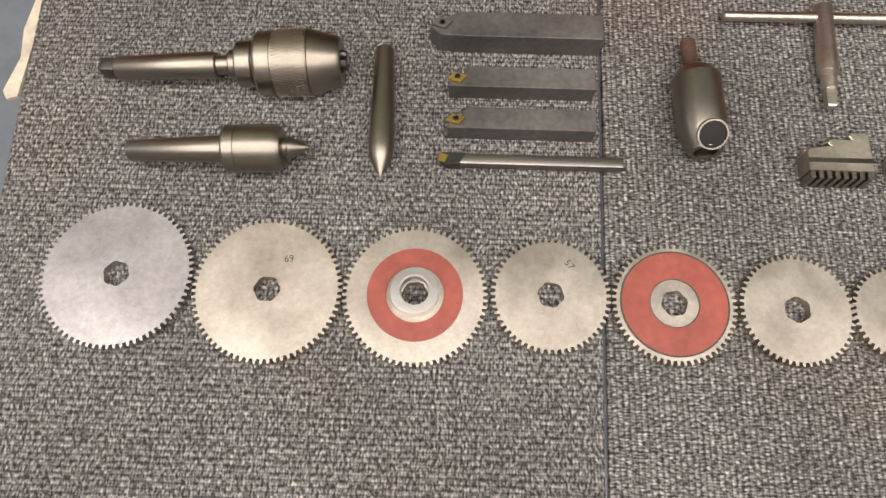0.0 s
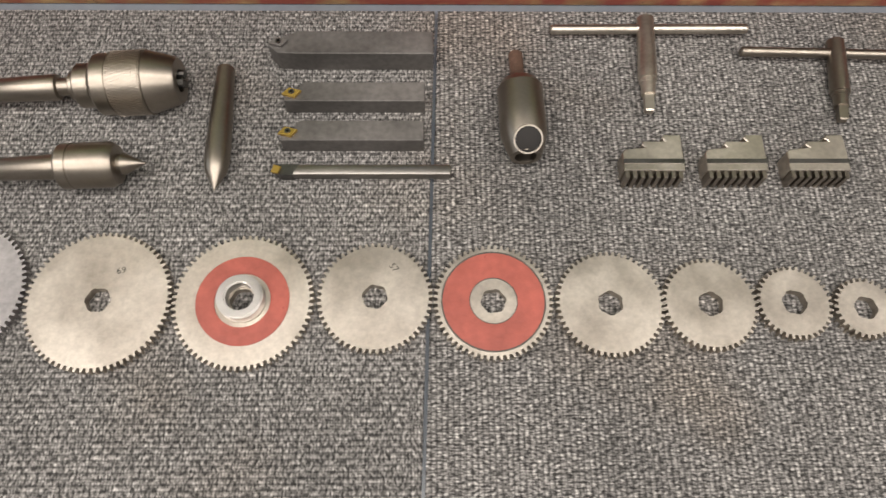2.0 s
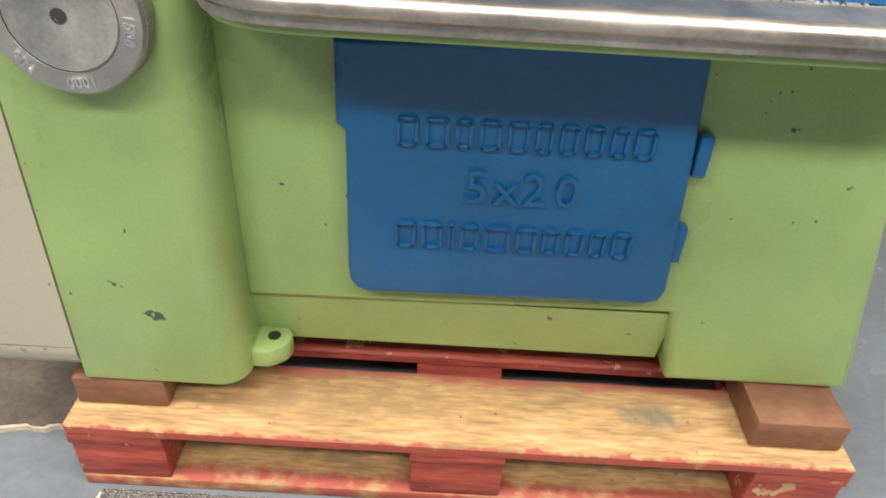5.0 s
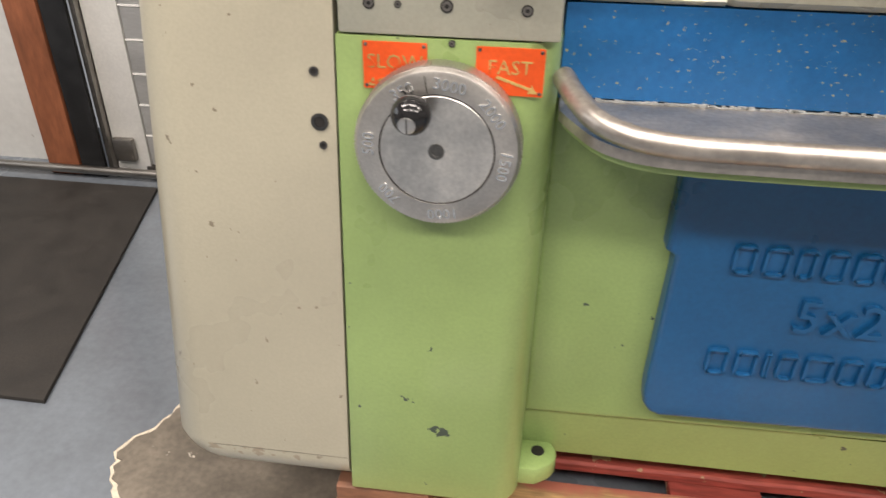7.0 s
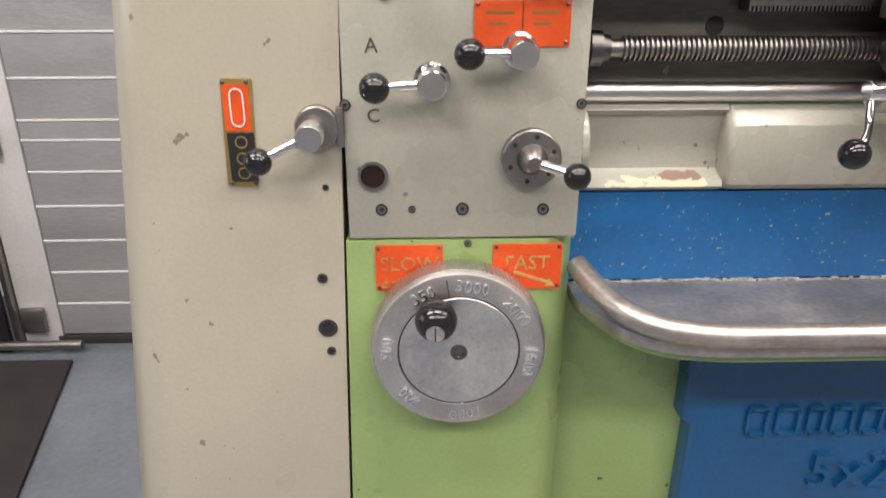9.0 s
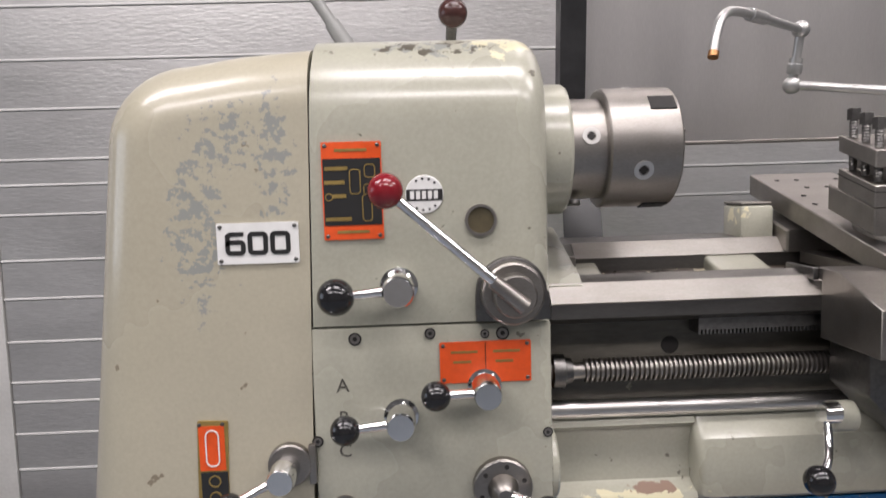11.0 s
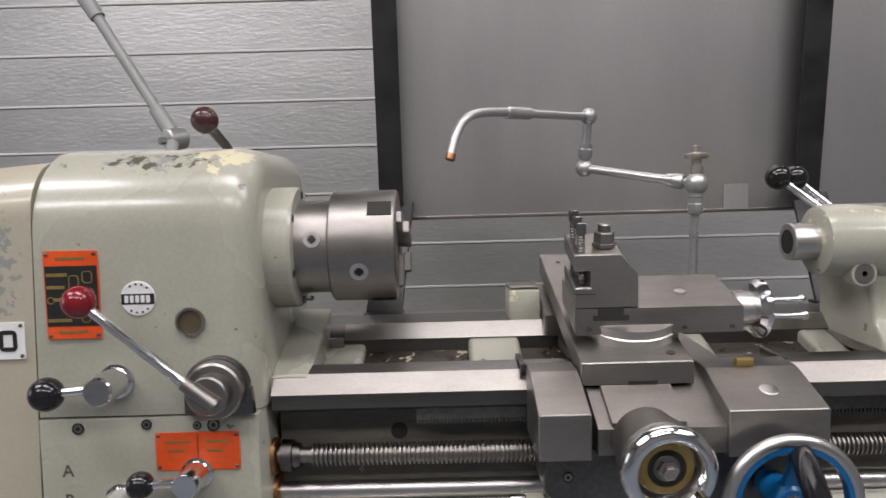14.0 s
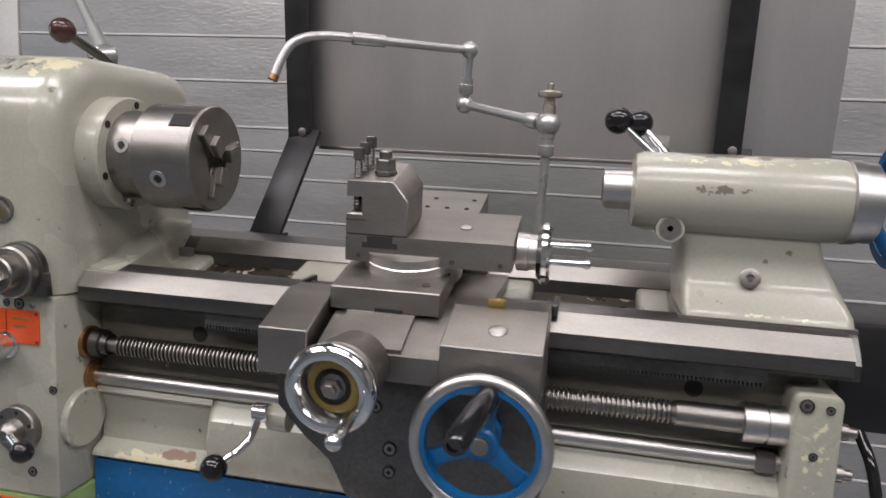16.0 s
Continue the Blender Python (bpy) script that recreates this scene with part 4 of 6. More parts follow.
# Bed casting with ways.
bm = prism([(0.7575, 0.888), (0.748, 0.895), (0.742, 0.925), (0.747, 0.955), (0.768, 0.975), (0.774, 0.99), (0.774, 1.076), (0.800, 1.076), (0.800, 0.888)], "x", 0.1255, 0.752, 0.0)
bevel_at(bm, lambda a, c: a.x < 0.13 and c.x < 0.13 and a.y < 0.77 and c.y < 0.77, 0.012, 4)
bed = part("bed_front_wall", bm, M_CREAM, lathe, "cream painted bed casting with flaking filler")
part("bed_back_wall", box(-0.022, 0.752, 0.885, 0.930, 0.888, 1.085), M_CREAM, bed)
part("bed_floor", prism([(0.7905, 0.95), (0.7905, 1.082), (0.8845, 1.108), (0.8845, 0.95)], "x", -0.022, 0.752), M_OILY, bed, "oily dark bed floor with swarf and flaked paint")
for x0, x1, rise in ((-0.021, 0.060, 0.008), (0.184, 0.246, 0.012), (0.405, 0.47, 0.010), (0.585, 0.622, 0.012), (0.70, 0.751, 0.012)):
    bm = prism([(0.7908, 1.06), (0.7908, 1.084 + rise), (0.8842, 1.110 + rise), (0.8842, 1.06)], "x", x0, x1)
    bevel_at(bm, lambda a, c: abs(a.x - c.x) < 0.001 and min(a.z, c.z) > 1.07, 0.006, 3)
    part("web", bm, M_CREAM, bed, "cream cross web with oily stains")
part("bed_pocket", prism([(0.7575, 0.888), (0.751, 0.893), (0.754, 0.899), (0.772, 0.907), (0.776, 0.94), (0.768, 0.962), (0.760, 0.968), (0.768, 0.978), (0.774, 0.99), (0.774, 1.076), (0.800, 1.076), (0.800, 0.888)], "x", -0.022, 0.1265), M_CREAM, bed, "cream recessed casting pocket with flaking filler")
# Thin dark plate: oily grime and painted shade below the front way.
part("grimy_shaded_wall", box(-0.0215, 0.7515, 0.7722, 0.7738, 0.992, 1.0745), M_GRIMESHADE, bed, "grimy upper wall of the bed, the way's shade painted in")
fw = part("front_way", prism([(0.752, 1.074), (0.7340, 1.082), (0.7340, 1.0965), (0.7525, 1.1130), (0.774, 1.1185), (0.790, 1.100), (0.790, 1.074)], "x", -0.021, 0.768), M_WAYDARK, lathe, "ground steel front bed way")
# Lighter steel strip paints the highlight along the way's sloping edge.
part("way_edge", prism([(0.7335, 1.0960), (0.7325, 1.0972), (0.7512, 1.1138), (0.7528, 1.1135), (0.7528, 1.1122), (0.7345, 1.0960)], "x", -0.021, 0.768), M_STEEL, fw, "ground edge of the way, its highlight set in lighter steel")
bw = part("back_way", prism([(0.8805, 1.085), (0.8805, 1.1220), (0.8965, 1.1385), (0.955, 1.1405), (0.957, 1.085)], "x", -0.021, 0.768), M_WAYDARK, lathe, "ground steel back bed way")
part("way_edge", prism([(0.8800, 1.1215), (0.8790, 1.1225), (0.8955, 1.1392), (0.8968, 1.1390), (0.8968, 1.1378), (0.8812, 1.1215)], "x", 0.034, 0.768), M_STEEL, bw, "ground edge of the way, its highlight set in lighter steel")
part("rear_ledge", box(-0.021, 0.768, 0.9575, 1.03, 1.08, 1.132, 0.002), M_STEEL, lathe)
part("gap_step", box(-0.02, 0.034, 0.872, 0.8795, 1.105, 1.126, 0.002), M_STEEL, lathe)
bm = bmesh.new()
box(0.125, 0.70, 0.748, 0.7725, 1.064, 1.0755, 0, 1, bm)
for i in range(150):
    x = 0.125 + i * 0.00383
    box(x, x + 0.002, 0.748, 0.7725, 1.0595, 1.064, 0, 1, bm)
part("rack", bm, M_DARKST, lathe, "dark steel feed rack")
for x in (0.105, 0.64):
    part("bed_screw", spin([(0, 0.009), (0.0006, 0.009), (0.0006, 0.0)], (x, 0.7722, 1.045), (0, -1, 0), 18), M_DARKHOLE, bed, "dark tapped hole")

prof = [(0.0, 0.0085), (0.035, 0.0085)]
x = 0.036
while x < 0.64:
    prof += [(x, 0.0085), (x + 0.0009, 0.0118), (x + 0.0026, 0.0118), (x + 0.0035, 0.0085)]
    x += 0.0048
prof += [(0.645, 0.0125), (0.735, 0.0125)]
part("leadscrew", spin(prof, (-0.022, 0.757, 1.0265), (1, 0, -0.005), 20), M_STEEL, lathe, "oily steel leadscrew")
part("leadscrew_collar", spin([(0, 0.012), (0.001, 0.0165), (0.012, 0.0165), (0.013, 0.013), (0.02, 0.012)], (-0.018, 0.757, 1.0265), (1, 0, 0), 28), M_DARKST, lathe)
part("coupling", spin([(0, 0.0175), (0.001, 0.019), (0.020, 0.019), (0.0205, 0.0175), (0.022, 0.0175), (0.0225, 0.019), (0.040, 0.019), (0.041, 0.017)], (0.683, 0.757, 1.0225), (1, 0, 0), 32), M_BRIGHT, lathe, "bright notched shear coupling")
part("feed_rod", rod((-0.022, 0.765, 0.985), (0.735, 0.765, 0.982), 0.0095), M_BRIGHT, lathe, "bright plain feed rod")
part("rod_nut", spin([(0, 0.012), (0.001, 0.0135), (0.017, 0.0135), (0.018, 0.012)], (0.700, 0.765, 0.982), (1, 0, 0), 6), M_STEEL, lathe)
for z, yy in ((1.0265, 0.757), (0.985, 0.765)):
    part("bush", spin([(0, 0.019), (0.004, 0.019), (0.005, 0.017)], (-0.0265, yy, z), (1, 0, 0), 28), M_COPPER, lathe, "bronze bearing bush")
bm = prism(rounded(0.042, 0.185, 0.008, 0.743, 0.970), "y", 0.732, 0.80, 0.003, 2)
brk = part("end_bracket", bm, M_CREAM, lathe, "chipped cream end bracket")
for x, z, r in ((0.732, 1.052, 0.0065), (0.752, 1.050, 0.004), (0.742, 1.005, 0.004), (0.736, 0.945, 0.005), (0.752, 0.93, 0.004)):
    screw_head(brk, x, 0.732, z, r)
for z in (1.023, 0.982):
    part("end_nut", spin([(0, 0.008), (0.012, 0.008), (0.013, 0.005), (0.02, 0.005)], (0.764, 0.757, z), (1, 0, 0), 12), M_STEEL, brk)

# Headstock: gearbox below, rounded spindle housing above.
bm = box(seam_x(0.97) + 0.0015, -0.0270, F, 1.05, 0.8585, 1.0880)
bevel_at(bm, lambda a, c: True, 0.003, 2)
gbx = part("gearbox", bm, M_CREAM, lathe, "cream painted feed gearbox")
poly = [(F, 1.0895), (F, 1.268), *arc(F + 0.082, 1.268, 0.082, 180, 90, 9)[1:], (0.93, 1.350), *arc(0.93, 1.30, 0.05, 90, 0, 4)[1:], (0.98, 1.0895)]
bm = prism(poly, "x", -0.2365, -0.0240)
for v in bm.verts:
    if v.co.x < -0.2:
        v.co.x = seam_x(v.co.z) + 0.0015
bevel_at(bm, lambda a, c: a.x > -0.03 and c.x > -0.03 and not (a.z < 1.1 and c.z < 1.1), 0.028, 6)
hs = part("headstock", bm, M_CREAM, lathe, "cream painted headstock with chipped top edge")
part("foot_flange", prism([(0.748, 1.089), (0.748, 1.112), (0.905, 1.158), (0.905, 1.089)], "x", -0.03, 0.016, 0.004, 2), M_CREAM, hs, "sloping cream foot of the headstock")

part("side_cover", spin([(0, 0.034), (0.006, 0.034), (0.008, 0.032)], (-0.0275, 0.742, 0.942), (1, 0, 0), 40), M_CREAM, gbx, "round cream cover on the gearbox side")
rear = part("rear_box", box(0.800, 0.95, 0.87, 1.00, 0.985, 1.105, 0.006), M_BLKFRAME, lathe, "black box behind the tail end of the bed")
part("cable", tube(smooth_path([(0.802, 0.80, 1.01), (0.808, 0.775, 0.985), (0.815, 0.765, 0.94), (0.822, 0.765, 0.88), (0.83, 0.78, 0.81)]), 0.0055), M_BLACK, rear, "black hanging cable")

# Plates, letters and screws on the front.
PZ = F - 0.0016


def plate(parent, name, x0, x1, z0, z1, material, label, screws=True, tilt=0.0):
    cx, cz = (x0 + x1) / 2, (z0 + z1) / 2
    bm = prism(rounded(x1 - x0, z1 - z0, 0.0012, cx, cz, 2), "y", PZ, F - 0.0001)
    if tilt:
        bmesh.ops.rotate(bm, cent=(cx, F, cz), matrix=Matrix.Rotation(radians(tilt), 3, "Y"), verts=bm.verts)
    p = part(name, bm, material, parent, label)
    if screws:
        for x in (x0 + 0.0032, x1 - 0.0032):
            for z in (z0 + 0.0032, z1 - 0.0032):
                part("rivet", spin([(0, 0.0019), (0.0006, 0.0018), (0.0011, 0.0009), (0.0012, 0.0)], (x, PZ, z), (0, -1, 0), 10), M_DARKST, p)
    return p


def bar(p, x0, x1, z0, z1, material, lift=0.0004):
    return part("legend_bar", box(x0, x1, PZ - lift, PZ + 0.0002, z0, z1), material, p)


sp = plate(hs, "speed_plate", -0.2255, -0.1735, 1.1665, 1.2515, M_ORANGE, "orange and black engraved speed plate")
part("black_field", box(-0.2245, -0.1745, PZ - 0.0004, PZ, 1.1790, 1.2370), M_PLATEBLK, sp)
for cx, cz, w, h in ((-0.197, 1.217, 0.010, 0.022), (-0.184, 1.226, 0.010, 0.012), (-0.187, 1.194, 0.009, 0.024), (-0.184, 1.210, 0.012, 0.010), (-0.220, 1.204, 0.007, 0.007)):
    part("legend_ring", outline_ring(w, h, 0.0034, 0.0009, cx, cz, PZ - 0.0009, PZ - 0.0004), M_BRASS, sp)
for x0, x1, z in ((-0.223, -0.203, 1.227), (-0.217, -0.205, 1.203), (-0.2235, -0.201, 1.183), (-0.2235, -0.206, 1.215)):
    bar(sp, x0, x1, z, z + 0.0032, M_BRASS, 0.0009)
for z in (1.170, 1.241):
    bar(sp, -0.214, -0.186, z + 0.002, z + 0.0045, M_BRASS)

badge = part("round_badge", spin([(0, 0.0168), (0.0008, 0.0168), (0.0012, 0.0162)], (-0.1370, F, 1.2040), (0, -1, 0), 40), M_WHITE, hs, "round white and black maker's badge")
part("badge_band", box(-0.1530, -0.1210, F - 0.0016, F - 0.0012, 1.1985, 1.2085), M_PLATEBLK, badge, "black band of the badge")
for i in range(5):
    part("badge_bar", box(-0.1495 + i * 0.0052, -0.1460 + i * 0.0052, F - 0.0020, F - 0.0016, 1.2000, 1.2070), M_WHITE, badge, "plain white bar")
for a0 in range(0, 360, 24):
    if 40 < a0 % 180 < 140:
        part("badge_mark", spin([(0, 0.0012), (0.0004, 0.0012)], (-0.137 + 0.0137 * math.cos(radians(a0)), F - 0.0012, 1.204 + 0.0137 * math.sin(radians(a0))), (0, -1, 0), 6), M_PLATEBLK, badge)

num = plate(cover, "number_plate", -0.3190, -0.2480, 1.1480, 1.1840, M_WHITE, "white plate with bold black outlined blocks")
for cx, h, cz in ((-0.3030, 0.0135, 1.1625), (-0.2835, 0.0205, 1.1660), (-0.2640, 0.0205, 1.1660)):
    part("black_figure", outline_ring(0.0175, h, 0.0045, 0.0040, cx, cz, PZ - 0.0006, PZ), M_PLATEBLK, num, "bold black figure")
part("black_figure", prism([(-0.3117, 1.1640), (-0.3077, 1.1640), (-0.3077, 1.1715), (-0.3060, 1.1725), (-0.2955, 1.1725), (-0.2955, 1.1762), (-0.3080, 1.1762), (-0.3117, 1.1735)], "y", PZ - 0.0006, PZ), M_PLATEBLK, num, "bold black figure")

gp = plate(gbx, "feed_plate", -0.1280, -0.0460, 1.0340, 1.0715, M_ORANGE, "orange engraved feed plate with faded legend")
for x0, x1, z in ((-0.118, -0.094, 1.061), (-0.080, -0.056, 1.061), (-0.116, -0.1, 1.052), (-0.078, -0.062, 1.052)):
    bar(gp, x0, x1, z, z + 0.0022, M_BRASS)
bar(gp, -0.0872, -0.0866, 1.036, 1.070, M_PLATEBLK)

tl = plate(cover, "switch_plate", -0.3475, -0.3205, 0.9125, 1.0085, M_BRASS, "tall red and black switch plate", True, 2.0)
part("red_field", box(-0.3475 + 0.0022, -0.3225, PZ - 0.0004, PZ, 0.9630, 1.0040), M_ORANGE, tl)
part("black_field", box(-0.3450, -0.3212, PZ - 0.0004, PZ, 0.9165, 0.9615), M_PLATEBLK, tl)
part("legend_ring", outline_ring(0.0125, 0.034, 0.006, 0.0012, -0.3335, 0.9835, PZ - 0.001, PZ - 0.0004), M_WHITE, tl)
for z in (0.953, 0.938, 0.9245):
    part("legend_ring", tube_ring(0.0044, 0.0056, 0.0004, 0.001, 20, (-0.333, PZ, z), (0, -1, 0)), M_BRASS, tl)

for word, x0, x1 in (("SLOW", -0.2185, -0.1545), ("FAST", -0.1065, -0.0400)):
    p = plate(column, "speed_sign", x0, x1, 0.8055, 0.8525, M_ORANGE, "orange enamel plate reading " + word)
    part("lettering", letters(word, 0.0200, ((x0 + x1) / 2, PZ - 0.0002, 0.8325), 0, 0.0006), M_GILT, p, "worn brass-coloured lettering")
    s = 1 if word == "FAST" else -1
    cx = (x0 + x1) / 2
    part("arrow", prism([(cx - s * 0.014, 0.8225), (cx + s * 0.020, 0.8115), (cx + s * 0.018, 0.8080), (cx + s * 0.028, 0.8085), (cx + s * 0.022, 0.8175), (cx + s * 0.021, 0.8140), (cx - s * 0.012, 0.8250)], "y", PZ - 0.0005, PZ), M_GILT, p)

for ch, z in (("A", 1.0350), ("B", 1.0055), ("C", 0.9750)):
    part("engraved_letter", letters(ch, 0.0175, (-0.2155, F - 0.0002, z), 0, 0.0005), M_ENGRAVE, gbx, "engraved letter " + ch)
for x, z, r in ((-0.211, 0.888, 0.0055), (-0.183, 0.888, 0.0034), (-0.136, 0.888, 0.006), (-0.0605, 0.887, 0.0055), (-0.203, 1.0775, 0.0058), (-0.136, 1.080, 0.005), (-0.087, 1.078, 0.004), (-0.071, 1.078, 0.006), (-0.240, 0.985, 0.005), (-0.0315, 0.985, 0.0045)):
    screw_head(gbx, x, F, z, r)
for x, z, r in ((-0.1305, 0.8535, 0.0035),):
    screw_head(column, x, F, z, r)
for x, z, r in ((-0.2680, 0.7650, 0.0095), (-0.2700, 0.8190, 0.005), (-0.2660, 0.7390, 0.0045), (-0.2615, 0.9100, 0.003)):
    part("empty_hole", tube_ring(r * 0.62, r, 0.0, 0.0012, 22, (x, F, z), (0, -1, 0)), M_DARKST, cover, "bare metal rim of an empty hole")
    part("hole_bottom", spin([(0, r * 0.62), (0.0006, r * 0.62), (0.0006, 0)], (x, F, z), (0, -1, 0), 18), M_DARKHOLE, cover, "dark hole")

for parent, x, z, r, m, lab in ((hs, -0.0880, 1.1800, 0.0142, M_SIGHT, "olive oil sight glass with bright rim"), (gbx, -0.2180, 0.9205, 0.0135, M_OIL, "amber oil sight glass with bright rim")):
    g = part("sight_glass", spin([(0, r * 0.82), (0.0008, r * 0.82), (0.0008, 0)], (x, F, z), (0, -1, 0), 28), m, parent, lab)
    part("rim", tube_ring(r * 0.82, r, 0.0, 0.003, 32, (x, F, z), (0, -1, 0)), M_STEEL, g)


# ---- levers ----
def lever(parent, hub, out, knob, r_hub, r_ball, ball_mat, label, arm=0.0048):
    """A turned boss on the front, an arm and a ball knob."""
    hx, hz = hub
    L_ = out
    h = part("lever", spin([(0, r_hub * 1.18), (0.003, r_hub * 1.18), (0.004, r_hub), (L_ - 0.002, r_hub * 0.96), (L_, r_hub * 0.86)], (hx, F, hz), (0, -1, 0), 32), M_CHROME, parent, label)
    a = Vector((hx, F - L_ * 0.62, hz))
    k = Vector(knob)
    part("arm", rod(a, k, arm, arm * 0.85, 16), M_CHROME, h)
    part("knob", ball(k, r_ball), ball_mat, h)
    return h


lever(hs, (-0.1620, 1.1240), 0.042, (-0.2150, 0.676, 1.1200), 0.0142, 0.0160, M_BLACK, "chrome lever with a black ball knob")
lever(gbx, (-0.1640, 1.0065), 0.036, (-0.2120, 0.676, 1.0040), 0.0132, 0.0130, M_BLACK, "chrome lever with a black ball knob")
lever(gbx, (-0.0885, 1.0310), 0.038, (-0.1330, 0.676, 1.0310), 0.0130, 0.0130, M_BLACK, "chrome lever with a black ball knob")
sw = lever(cover, (-0.2680, 0.9640), 0.040, (-0.3120, 0.668, 0.9440), 0.0125, 0.0120, M_BLACK, "chrome switch lever with a black ball knob")
part("flange", spin([(0, 0.0200), (0.006, 0.0195), (0.007, 0.018)], (-0.2650, F, 0.9660), (0, -1, 0), 32), M_STEEL, sw)
part("flange_plate", box(-0.2480, -0.2450 + 0.0035, F - 0.006, F - 0.0002, 0.948, 0.984, 0.001), M_STEEL, sw)

sel = part("selector", spin([(0, 0.0270), (0.008, 0.0270), (0.0095, 0.0255), (0.0095, 0.014), (0.016, 0.012), (0.022, 0.010), (0.026, 0.006)], (-0.0745, F, 0.9370), (0, -1, 0), 40), M_STEEL, gbx, "round steel selector disc with a ball lever")
for k in range(6):
    a = radians(60 * k + 20)
    part("dimple", spin([(0, 0.0022), (0.0005, 0.0022), (0.0005, 0)], (-0.0745 + 0.0205 * math.cos(a), F - 0.0095, 0.937 + 0.0205 * math.sin(a)), (0, -1, 0), 10), M_DARKHOLE, sel)
part("arm", rod((-0.0745, F - 0.018, 0.937), (-0.0420, 0.668, 0.930), 0.0052, 0.004), M_CHROME, sel)
part("knob", ball((-0.0390, 0.667, 0.9290), 0.0120), M_BLACK, sel)

bm = prism([(-0.0950, 1.0905), (-0.0280, 1.0905), (-0.0300, 1.115), *arc(-0.0630, 1.116, 0.0315, 0, 180, 12), (-0.0950, 1.112)], "y", F - 0.010, F - 0.0001, 0.0015, 2)
clutch = part("clutch_lever", bm, M_DARKST, hs, "long clutch lever with a dark red ball knob")
part("boss", spin([(0.010, 0.0285), (0.020, 0.0275), (0.022, 0.0255), (0.022, 0.019), (0.036, 0.0185), (0.038, 0.017)], (-0.0630, F, 1.1160), (0, -1, 0), 40), M_STEEL, clutch)
part("arm", rod((-0.0560, F - 0.040, 1.108), (-0.0830, F - 0.042, 1.131), 0.0075, 0.0062, 16), M_STEEL, clutch)
part("shaft", rod((-0.0800, F - 0.042, 1.129), (-0.1640, F - 0.049, 1.2045), 0.0050, 0.0044, 16), M_CHROME, clutch)
part("knob", ball((-0.1690, 0.656, 1.2085), 0.0148), M_RED, clutch)

# Speed dial.
DX, DZ = -0.1400, 0.7550
prof = [(0.004, 0.081), (0.006, 0.084), (0.028, 0.084), (0.0335, 0.0810), (0.0345, 0.078), (0.0345, 0.0590), (0.0320, 0.0580)]
dial = part("speed_dial", spin(prof, (DX, F, DZ), (0, -1, 0), 72), M_DIAL, column, "large steel speed dial with raised figures")
bm = bmesh.new()
for k in range(120):
    a = 2 * math.pi * k / 120
    q = Matrix.Translation((DX, 0, DZ)) @ Matrix.Rotation(-a, 4, "Y")
    r = bmesh.ops.create_cube(bm, size=1)
    bmesh.ops.transform(bm, matrix=q @ Matrix.LocRotScale((0.0842, F - 0.017, 0), None, (0.0016, 0.022, 0.0022)), verts=r["verts"])
part("knurling", bm, M_DIAL, dial)
part("dial_face", spin([(0.020, 0.0575), (0.0335, 0.0575), (0.0345, 0.0565), (0.0345, 0.0)], (DX, F, DZ), (0, -1, 0), 64), M_DIALFACE, dial, "polished dial face")
part("dark_groove", tube_ring(0.0572, 0.0592, 0.0325, 0.0335, 64, (DX, F, DZ), (0, -1, 0)), M_DARKHOLE, dial)
for text, a in (("350", 119), ("3000", 80), ("2000", 38), ("1500", -9), ("1000", -84), ("700", -135), ("500", 176)):
    r = 0.0685
    part("number", letters(text, 0.0165, (DX + r * math.cos(radians(a)), F - 0.0350, DZ + r * math.sin(radians(a))), a - 90, 0.0026), M_CHROME, dial, "raised figures " + text)
bm = box(-0.0006, 0.0006, F - 0.0352, F - 0.034, 0.060, 0.077)
bmesh.ops.transform(bm, matrix=Matrix.Translation((DX, 0, DZ)) @ Matrix.Rotation(radians(-9), 4, "Y"), verts=bm.verts)
part("index_line", bm, M_ENGRAVE, dial)
part("centre_screw", spin([(0, 0.0082), (0.001, 0.0082), (0.0012, 0.005), (0.0004, 0.0046), (0.0004, 0)], (DX, F - 0.0345, DZ), (0, -1, 0), 24), M_DARKST, dial)
kn = part("crank_knob", ball((-0.1620, 0.652, 0.7990), 0.0195), M_BLACK, dial, "black ball crank knob with a slotted screw")
part("knob_stem", rod((-0.1600, F - 0.034, 0.7930), (-0.1615, 0.655, 0.7985), 0.009), M_STEEL, dial)
part("slotted_screw", spin([(0, 0.0085), (0.0014, 0.0085), (0.0018, 0.0078)], (-0.1632, 0.6345, 0.7950), (-0.05, -1, -0.20), 24), M_BRIGHT, dial)
bm = box(-0.0006, 0.0006, -0.0003, 0.0003, -0.008, 0.008)
bmesh.ops.transform(bm, matrix=Matrix.Translation((-0.1632, 0.6326, 0.7948)) @ Matrix.Rotation(radians(11), 4, "X"), verts=bm.verts)
part("screw_slot", bm, M_DARKHOLE, dial)

# ---- spindle and chuck ----
part("spindle_flange", spin([(-0.005, 0.0650), (0.0235, 0.0650), (0.0265, 0.0630), (0.0270, 0.0500)], (-0.0230, SY, SZ), (1, 0, 0), 56), M_CREAM, hs, "cream bearing flange")
for k in range(6):
    a = radians(60 * k + 25)
    part("flange_screw", spin([(0, 0.0042), (0.0006, 0.0042), (0.0006, 0)], (0.0041, SY + 0.0565 * math.cos(a), SZ + 0.0565 * math.sin(a)), (1, 0, 0), 12), M_DARKHOLE, hs)
ck = part("chuck", spin([(0.0, 0.050), (0.0345, 0.050), (0.0350, 0.0575), (0.0370, 0.0595), (0.1030, 0.0595), (0.1050, 0.0575), (0.1052, 0.022), (0.09, 0.020)], (0.0040, SY, SZ), (1, 0, 0), 72), M_STEEL, lathe, "steel three-jaw chuck with key sockets")
